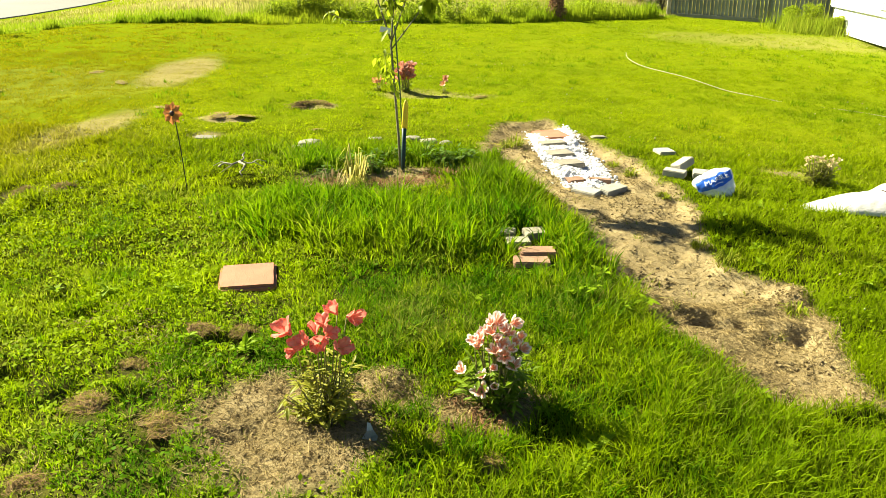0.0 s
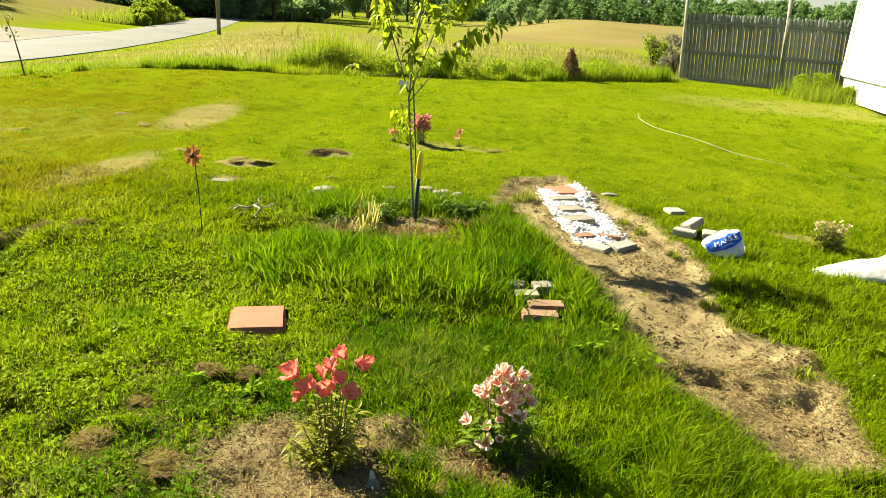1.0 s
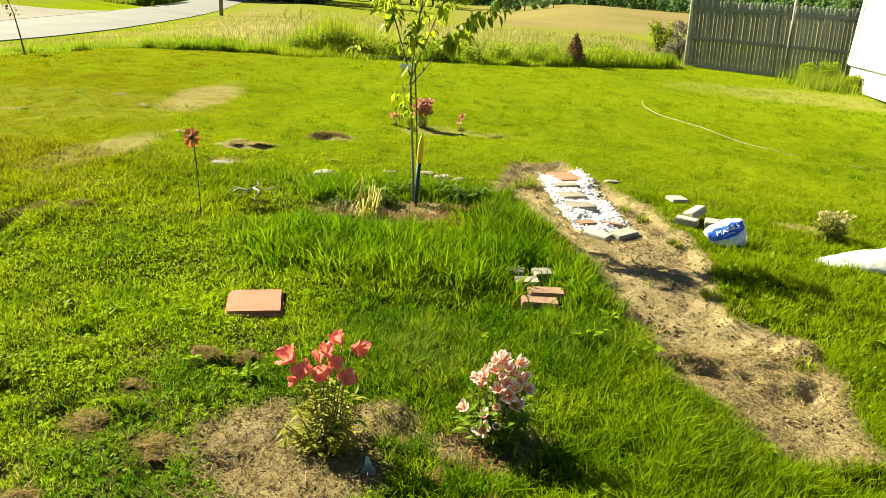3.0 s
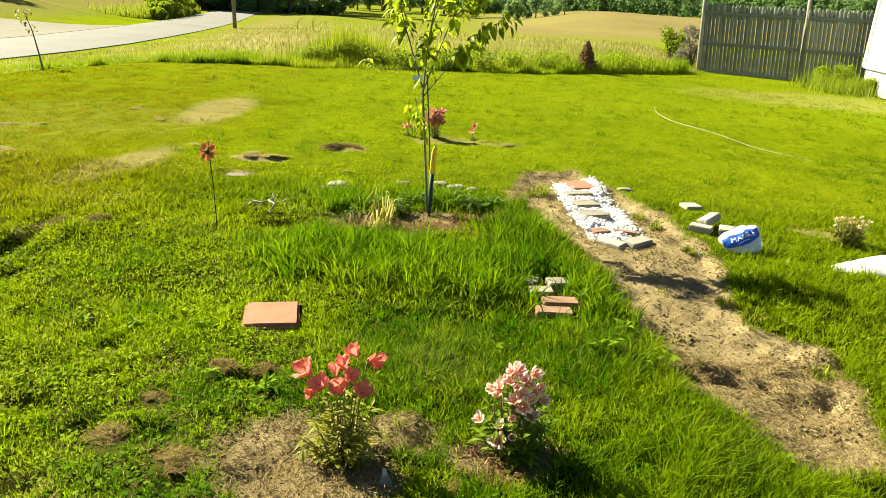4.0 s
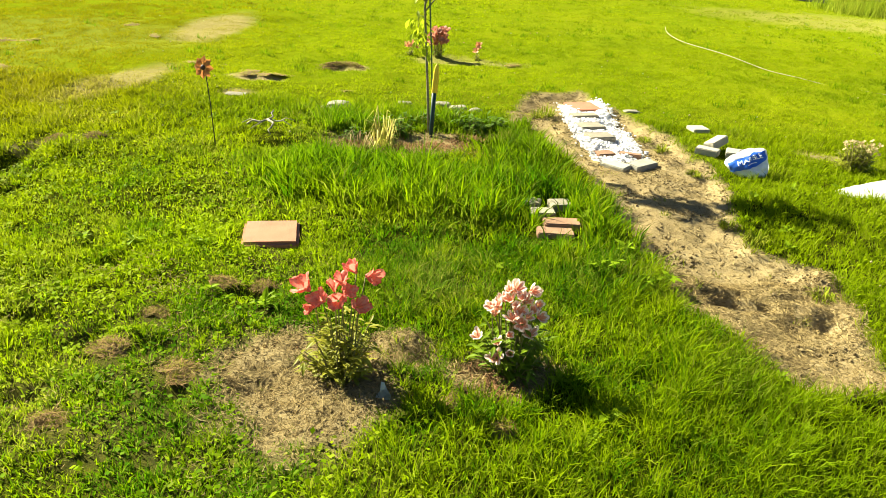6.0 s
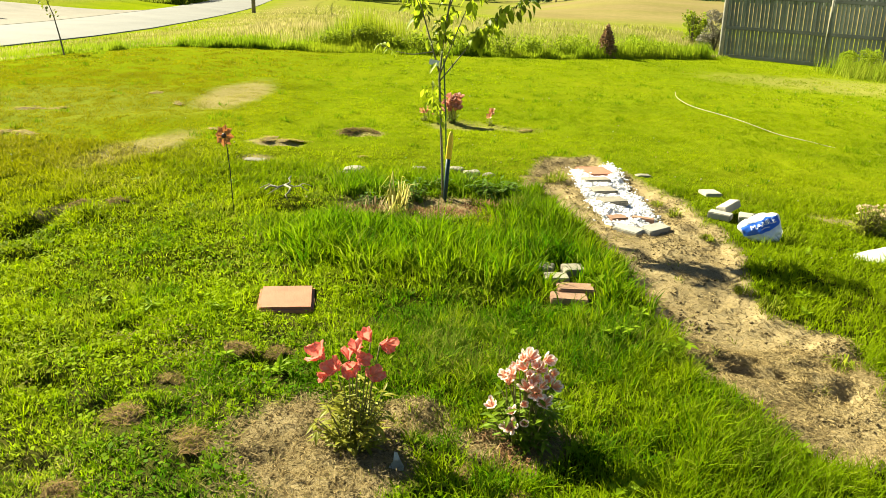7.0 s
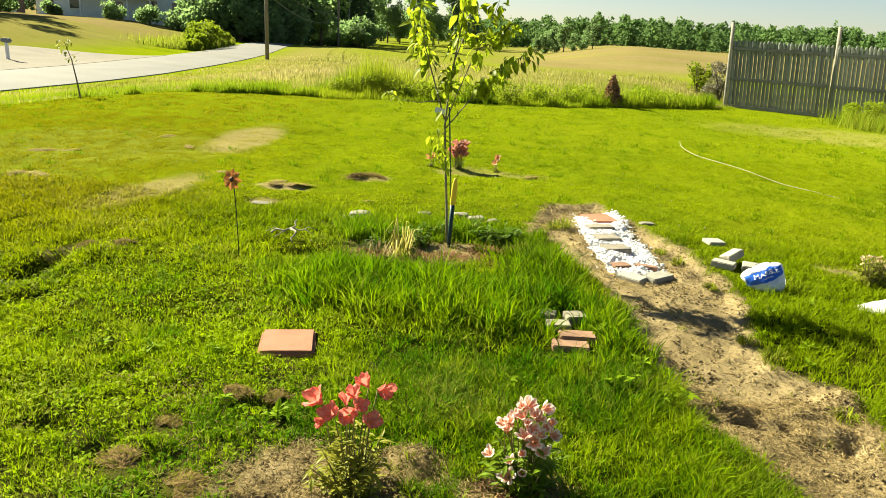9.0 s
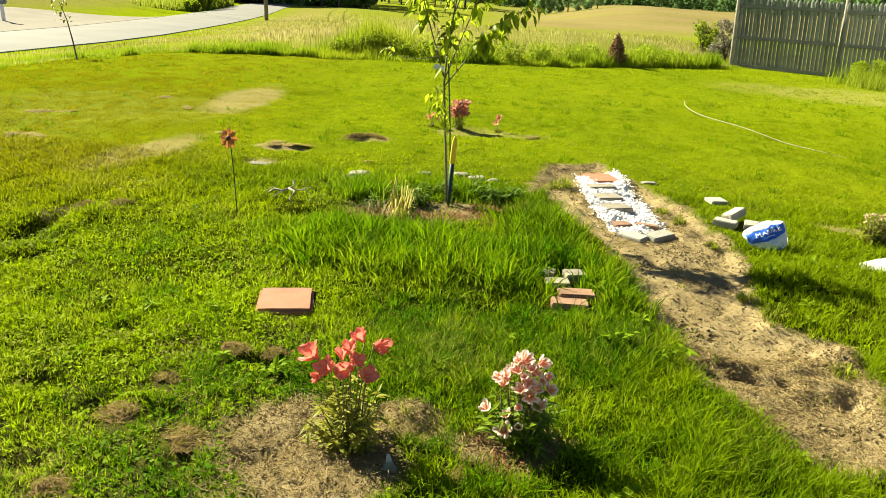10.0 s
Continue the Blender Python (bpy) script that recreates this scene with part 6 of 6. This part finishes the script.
for x, y in ((0.31, 2.14), (0.22, 2.17), (0.02, 5.12), (0.25, 5.25), (-0.25, 4.95), (-0.85, 4.80), (-0.62, 4.74), (0.10, 4.95), (-0.42, 4.82)):
    ob = new("mulch_straw", thatch_mesh(int(460 + 10 * x), 0.2 if y > 3 else 0.13, 0.05, 260, (0.12, 0.055, 0.028), (0.33, 0.20, 0.10), 1.3, 0.0018 if y < 3 else 0.003))
    ob.matrix_world = pose(x, y, on_ground(x, y))
    tagged(ob, "reddish-brown straw mulch at the foot of a planting", "mulch", "mulch round the plants")


# broad-leaved weeds
M_WEED = material("weed_leaf", (0.22, 0.31, 0.010), 0.5, second=(0.13, 0.22, 0.006), size=15, bump=0.1, through_light=0.45, random_value=0.2, spec=0.03)
blade_kinds = []
for k in range(3):
    bm = bmesh.new()
    leaf(bm, (0, 0, 0), (1, 0, 0), 1.0, 0.36 + 0.06 * k, 0.25 + 0.15 * k)
    me = bpy.data.meshes.new("weed_leaf")
    bm.to_mesh(me)
    bm.free()
    me.materials.append(M_WEED)
    blade_kinds.append(me)
for k in range(62):
    y = 1.8 + 4.0 * rr.random() ** 1.2
    x = rr.uniform(-0.70, 0.70) * y + 0.1
    if k < 12:
        x, y = 0.95 + rr.uniform(-0.22, 0.2), 3.35 + rr.uniform(-0.3, 0.4)
    if float(dirt(np.array([x]), np.array([y]))[0]) > 0.35:
        continue
    g = thing("broadleaf_weed", x, y, on_ground(x, y) + (0.045 if k < 12 else 0.02), "small green broad-leaved weed growing in the lawn", "weed", rr.uniform(0, 360), "weeds in the lawn")
    s = rr.uniform(0.035, 0.07) * (1.25 if k < 12 else 1.1)
    for j in range(7):
        lf = new("leaf", rr.choice(blade_kinds))
        lf.parent = g
        lf.matrix_basis = pose(0, 0, 0, rr.uniform(-25, 25), rr.uniform(-65, -15), j * 137 + rr.uniform(-20, 20)) @ Matrix.Scale(s * rr.uniform(0.6, 1.15), 4)

# clover leaves over the lawn, one mesh
n = 95000
cx, cy = scattered(1.4, 6.5, n)
ok = (lying(cx, cy) < 0.3) & (RNG.uniform(0, 1, n) > dirt(cx, cy) * 1.3) & (RNG.uniform(0, 1, n) < (0.25 + 0.75 * ramp(0.38, 0.6, fbm(cx, cy, 0.5, 191))) * (0.22 + 0.6 * trodden(cx, cy)) * (1 - 0.8 * lush(cx, cy)))
cx, cy = cx[ok], cy[ok]
k = len(cx)
ca = RNG.uniform(0, 2 * np.pi, k)
cs = (RNG.uniform(0.006, 0.013, k) * np.where(cx < 0, 1.05, 0.95))[:, None]
cz = ground_z(cx, cy) + RNG.uniform(0.008, 0.045, k)
f1 = np.stack([np.cos(ca), np.sin(ca), RNG.normal(0.1, 0.35, k)], 1) * cs
f2 = np.stack([-np.sin(ca), np.cos(ca), RNG.normal(0.1, 0.35, k)], 1) * cs * 0.7
cc = np.stack([cx, cy, cz], 1)
cv = np.stack([cc - f1, cc + f2, cc + f1, cc - f2], 1).reshape(-1, 3)
tagged(new("clover_leaves", raw_mesh("clover_leaves", cv, np.arange(4 * k).reshape(-1, 4), M_GRASS, np.repeat(grass_tint(cx, cy, k) * 1.1, 4, 0))), "small round clover leaves scattered through the lawn", "clover", kind="stuff")

# small pale clover heads dotted over the lawn, one mesh
n = 800
dx, dy = scattered(3.0, 17.0, n)
ok = (dirt(dx, dy) < 0.2) & (RNG.uniform(0, 1, n) < ramp(0.4, 0.62, fbm(dx, dy, 1.7, 201)))
dx, dy = dx[ok], dy[ok]
k = len(dx)
octa = np.array([[1, 0, 0], [-1, 0, 0], [0, 1, 0], [0, -1, 0], [0, 0, 1], [0, 0, -1]], float)
octf = np.array([[0, 2, 4], [2, 1, 4], [1, 3, 4], [3, 0, 4], [2, 0, 5], [1, 2, 5], [3, 1, 5], [0, 3, 5]])
dv = octa[None] * RNG.uniform(0.006, 0.011, k)[:, None, None] + np.stack([dx, dy, ground_z(dx, dy) + 0.055], 1)[:, None]
df = octf[None] + 6 * np.arange(k)[:, None, None]
dt = np.array([0.33, 0.34, 0.15]) + RNG.normal(0, 0.03, (k, 3))
tagged(new("clover_heads", raw_mesh("clover_heads", dv.reshape(-1, 3), df.reshape(-1, 3), M_STRAW, np.repeat(dt, 6, 0))), "tiny pale clover flower heads in the lawn", "clover", kind="stuff")

# leafy plants in the tree's bed
M_BEDLEAF = material("bed_plant_leaf", (0.13, 0.22, 0.012), 0.5, second=(0.07, 0.14, 0.008), size=20, bump=0.1, through_light=0.4, spec=0.2)
lily("bed_plant", 0.02, 5.42, [], creams, "leafy green plant in the tree's bed", 18, 0.16, 0.17, M_BEDLEAF, 0.02, 0.075, 61)
lily("bed_plant", -0.12, 5.62, [], creams, "leafy green plant in the tree's bed", 14, 0.14, 0.15, M_BEDLEAF, 0.02, 0.07, 62)
lily("bed_plant", -0.52, 5.25, [], creams, "leafy green plant in the tree's bed", 12, 0.12, 0.16, M_BEDLEAF, 0.02, 0.07, 63)
lily("bed_plant", 0.18, 5.55, [], creams, "leafy green plant in the tree's bed", 16, 0.15, 0.15, M_BEDLEAF, 0.02, 0.075, 65)
lily("bed_plant", -0.40, 5.50, [], creams, "leafy green plant in the tree's bed", 16, 0.15, 0.17, M_BEDLEAF, 0.02, 0.075, 66)
lily("bed_plant", -0.72, 5.30, [], creams, "leafy green plant in the tree's bed", 12, 0.14, 0.14, M_BEDLEAF, 0.02, 0.07, 67)
lily("bed_plant", -0.86, 5.05, [], creams, "leafy green plant in the tree's bed", 10, 0.12, 0.12, M_BEDLEAF, 0.02, 0.06, 64)

# ---- edge of the lawn and beyond ----
def brush(name, x, y, spread, height, mat, label, category, quads, size, seed, group="", squash=1.0):
    """A shrub: a few rising stems and a crown of small sprays."""
    g = thing(name, x, y, on_ground(x, y), label, category, group=group)
    r = random.Random(seed)
    bm = bmesh.new()
    for k in range(6):
        a, l = r.uniform(0, 6.28), spread * r.uniform(0.3, 0.7)
        tube(bm, [(0, 0, -0.05), (l * 0.4 * math.cos(a), l * 0.4 * math.sin(a), height * 0.45), (l * math.cos(a), l * math.sin(a), height * 0.8)], [0.02 * height, 0.012 * height, 0.004 * height], 5)
    part("stems", bm, M_BARK, g)
    v, q = clump_crown(seed, height, spread, 0.02 * height, False, quads, size)
    v[:, 1] *= squash
    v[:, 2] = np.maximum(v[:, 2], 0.02)
    ob = new("crown", raw_mesh("crown", v, q, mat))
    ob.parent = g
    return g


def dead_conifer():
    x, y = 2.26, 17.45
    g = thing("dead_conifer", x, y, on_ground(x, y), "small dead conifer turned rusty brown", "shrub")
    part("trunk", tube(bmesh.new(), [(0, 0, -0.05), (0.01, 0, 0.4), (-0.02, 0, 0.78)], [0.02, 0.012, 0.003], 6), M_BARK, g)
    v, q = clump_crown(77, 0.78, 0.34, 0.02, True, 1800, 0.07)
    ob = new("needles", raw_mesh("needles", v, q, M_DEADNEEDLE))
    ob.parent = g


dead_conifer()
brush("grey_bush", 5.62, 20.8, 0.55, 1.1, M_BRUSH, "grey twiggy bush behind the fence post", "bush", 5200, 0.035, 81)
brush("roadside_bush", 5.6, 23.5, 0.5, 1.15, M_BUSH, "green bush in the field behind the lawn", "bush", 1500, 0.07, 82)
for k, (x, y, s, h) in enumerate(((7.95, 16.75, 0.35, 0.55), (7.75, 17.3, 0.3, 0.45), (8.25, 16.2, 0.25, 0.4))):
    brush("tall_weeds", x, y, s, h, M_BUSH, "bright green tall weeds at the foot of the fence", "weeds", 2400, 0.034, 85 + k, "weeds at the fence")
for k, (x, y, s, h) in enumerate(((-1.0, 16.1, 0.55, 0.34), (1.2, 17.2, 0.6, 0.36), (1.75, 17.5, 0.5, 0.42), (2.9, 18.0, 0.6, 0.36), (-3.9, 15.7, 0.45, 0.32), (-3.3, 15.9, 0.5, 0.45), (-2.7, 15.9, 0.45, 0.38), (-2.0, 15.9, 0.5, 0.32), (-0.2, 16.4, 0.6, 0.36), (0.5, 16.8, 0.5, 0.4), (3.7, 18.3, 0.5, 0.3))):
    brush("verge_weeds", x, y, s, h, M_BUSH, "leafy green weeds in the uncut verge", "weeds", 1300, 0.042, 95 + k, "weeds along the verge", 0.7)

# leaning sapling by the road
g = thing("sapling", -8.58, 13.1, on_ground(-8.58, 13.1), "thin leaning sapling at the lawn's edge", "tree")
st = part("trunk", tube(bmesh.new(), [(0, 0, -0.05), (-0.05, 0, 0.35), (-0.12, 0, 0.75), (-0.24, 0, 1.08)], [0.018, 0.014, 0.010, 0.004], 6), M_BARK, g)
bm = bmesh.new()
for k in range(46):
    p = Vector((-0.12, 0, 0.72)).lerp(Vector((-0.26, 0, 1.1)), rr.random()) + Vector((rr.uniform(-0.12, 0.12), rr.uniform(-0.1, 0.1), rr.uniform(-0.08, 0.06)))
    leaf(bm, p, (rr.uniform(-1, 1), rr.uniform(-1, 1), rr.uniform(-0.6, 0.4)), 0.09, 0.04, 0.3)
part("foliage", bm, M_FOLIAGE, g)

# ---- utility poles and wires ----
M_POLE = material("pole_wood", (0.20, 0.175, 0.135), 0.9, second=(0.14, 0.12, 0.09), size=3, bump=0.5, bump_size=30)
M_WIRE = material("wire", (0.10, 0.10, 0.10), 0.6, bump=0)
POLES = [(-14.5, 39.1, 9.0, 0.11), (-21.5, 80.0, 8.5, 0.13), (-30.5, 120.0, 8.5, 0.13)]
for x, y, h, rad in POLES:
    z = on_ground(x, y)
    p = thing("utility_pole", x, y, z, "brown wooden utility pole beside the road", "utility pole", group="utility poles")
    part("pole", tube(bmesh.new(), [(0, 0, -0.5), (0, 0, h * 0.5), (0, 0, h)], [rad, rad * 0.85, rad * 0.7], 10), M_POLE, p, smooth=True)
    part("crossarm", block(bmesh.new(), 2.0, 0.10, 0.12, pose(0, -0.12, h - 0.6), 0.01), M_POLE, p)


def wire(a, b, sag):
    pts = [Vector(a).lerp(Vector(b), u / 12) - Vector((0, 0, sag * 4 * (u / 12) * (1 - u / 12))) for u in range(13)]
    tagged(part("overhead_wire", tube(bmesh.new(), pts, 0.02, 4), M_WIRE), "sagging dark overhead wire", "wire", "overhead wires")


z0, z1, z2 = (on_ground(p[0], p[1]) + p[2] for p in POLES)
wire((-14.5, 39.0, z0 - 4.6), (-21.5, 79.9, z1 - 4.6), 0.9)
wire((-14.5, 39.0, z0 - 5.1), (-52, 52, 7.0), 1.6)
wire((-14.5, 39.0, z0 - 5.5), (-52, 52, 6.4), 1.8)
wire((-14.5, 39.0, z0 - 5.4), (-21.5, 79.9, z1 - 5.2), 1.1)

# ---- post box ----
g = thing("post_box", -19.6, 25.3, on_ground(-19.6, 25.3) + 0.03, "grey post box on a white post by the driveway", "post box")
part("post", block(bmesh.new(), 0.10, 0.10, 0.62, Matrix(), 0.01), M_TRIM, g, "white wooden post")
bm = block(bmesh.new(), 0.42, 0.20, 0.16, pose(0, 0, 0.622), 0.05, 3)
part("box", bm, M_VENT, g, "grey metal box")

# ---- house across the road ----
M_BLUESIDE = material("pale_blue_siding", (0.70, 0.74, 0.77), 0.6, second=(0.62, 0.66, 0.70), size=1.5, bump=0.1)
M_DARKSIDE = material("dark_barn_boards", (0.12, 0.09, 0.075), 0.8, second=(0.08, 0.06, 0.05), size=1.5, bump=0.3)


def far_house(x, y, turn, name, label, wide, deep, tall, wall_mat, windows, door, porch):
    z = min(on_ground(x + dx, y + dy) for dx in (-3, 3) for dy in (-3, 3))
    h = thing(name, x, y, z, label, "house", turn)
    part("wall", block(bmesh.new(), wide, deep, tall + 0.4, pose(0, deep / 2, -0.2), 0.02), wall_mat, h)
    bm = bmesh.new()
    v = [bm.verts.new(p) for p in ((-wide / 2 - 0.4, -0.5, tall), (wide / 2 + 0.4, -0.5, tall), (wide / 2 + 0.4, deep + 0.5, tall), (-wide / 2 - 0.4, deep + 0.5, tall), (-wide / 2 - 0.4, deep / 2, tall + deep * 0.42), (wide / 2 + 0.4, deep / 2, tall + deep * 0.42))]
    for q in ((3, 2, 1, 0), (0, 1, 5, 4), (2, 3, 4, 5), (0, 4, 3), (1, 2, 5)):
        bm.faces.new([v[i] for i in q])
    part("roof", bm, M_ROOF, h, "grey shingle roof")
    for wx in windows:
        w = part("window", block(bmesh.new(), 1.15, 0.10, 1.45, pose(wx, -0.03, 1.0), 0.01), M_TRIM, h)
        part("pane", block(bmesh.new(), 0.92, 0.04, 1.2, pose(wx, -0.085, 1.12), 0), M_PANE, w, "dark window glass")
    if door is not None:
        d = part("door", block(bmesh.new(), 1.3, 0.12, 2.3, pose(door, -0.05, 0.05), 0.01), M_TRIM, h, "white door frame")
        part("door_panel", block(bmesh.new(), 0.9, 0.05, 1.95, pose(door, -0.12, 0.12), 0.01), M_PANE, d, "dark glazed door")
    if porch:
        part("porch_floor", block(bmesh.new(), 7.0, 1.9, 0.3, pose(door, -1.0, -0.25), 0.02), M_TRIM, h)
        part("porch_roof", block(bmesh.new(), 7.4, 2.3, 0.22, pose(door, -1.1, 2.55), 0.02), M_TRIM, h)
        for k in range(4):
            part("porch_post", block(bmesh.new(), 0.16, 0.16, 2.5, pose(door - 3.3 + 2.2 * k, -1.85, 0.05), 0.01), M_TRIM, h)
    return h


far_house(-43.5, 72.5, 24, "farmhouse", "pale blue farmhouse with a white front porch", 15, 8, 5.0, M_BLUESIDE, (-6.3, -3.9, 3.6, 6.0), 0.2, True)
far_house(-58.5, 72.0, 38, "barn", "dark boarded barn beside the farmhouse", 8, 6, 3.6, M_DARKSIDE, (), 2.5, False)
for k, (x, y, s, h) in enumerate(((-40.2, 66.6, 1.3, 1.5), (-37.5, 68.2, 1.5, 1.7), (-48.5, 62.0, 1.6, 2.4), (-35.2, 69.0, 1.6, 2.0), (-46.3, 66.0, 1.2, 1.2), (-33.2, 70.5, 1.7, 2.6), (-50.2, 64.5, 1.4, 1.6))):
    brush("garden_shrub", x, y, s, h, M_LEAF_FAR, "rounded green shrub in front of the farmhouse", "shrub", 1100, 0.26, 120 + k, "shrubs before the farmhouse")
for k, (x, y, s, h) in enumerate(((-22.2, 46.5, 0.9, 0.9), (-22.9, 48.5, 1.3, 1.25), (-23.9, 51.0, 1.5, 1.5), (-24.6, 54.0, 1.4, 1.5), (-25.6, 57.0, 1.3, 1.6), (-21.2, 44.0, 0.6, 0.55))):
    brush("roadside_bush", x, y, s, h, M_BUSH, "bright green bush on the far side of the road", "bush", 4500, 0.14, 130 + k, "bushes across the road")

# trees beyond the left edge, whose shade lies on the slope
for k, (x, y, s) in enumerate(((-47, 55, 0.9), (-50, 51, 0.95), (-53, 57, 1.0), (-54, 47, 1.0), (-49, 45, 0.9), (-47.5, 50, 0.85), (-52, 53, 0.95), (-51, 48, 0.9), (-50, 57, 1.0))):
    copy_thing(kinds[k % 3], pose(x, y, on_ground(x, y), 0, 0, 70 * k) @ Matrix.Scale(s, 4))
# undergrowth along the foot of the roadside woods
for k in range(26):
    deg = -25.5 + k * 0.5
    d = 78 + rr.uniform(-2, 5) + (40 if deg > -18.5 else 0)
    px, py = at_bearing(deg, d)
    if k == 0:
        under = brush("undergrowth", px, py, 3.0, 3.4, M_LEAF_FAR, "dense leafy undergrowth at the edge of the woods", "bush", 2600, 0.33, 150, "undergrowth of the woods")
    else:
        copy_thing(under, pose(px, py, on_ground(px, py) - 0.2, 0, 0, 57 * k) @ Matrix.Scale(rr.uniform(0.8, 1.3), 4))

# pale slatted boards far down the road
g = thing("board_stack", -38.4, 152.0, on_ground(-38.4, 152.0), "stack of pale boards beside the far end of the road", "boards")
for k in range(5):
    part("board", block(bmesh.new(), 4.5, 0.8, 0.35, pose(0.25 * k, 0.5 * k, 0.2 + 0.75 * k), 0.02), M_TRIM, g)
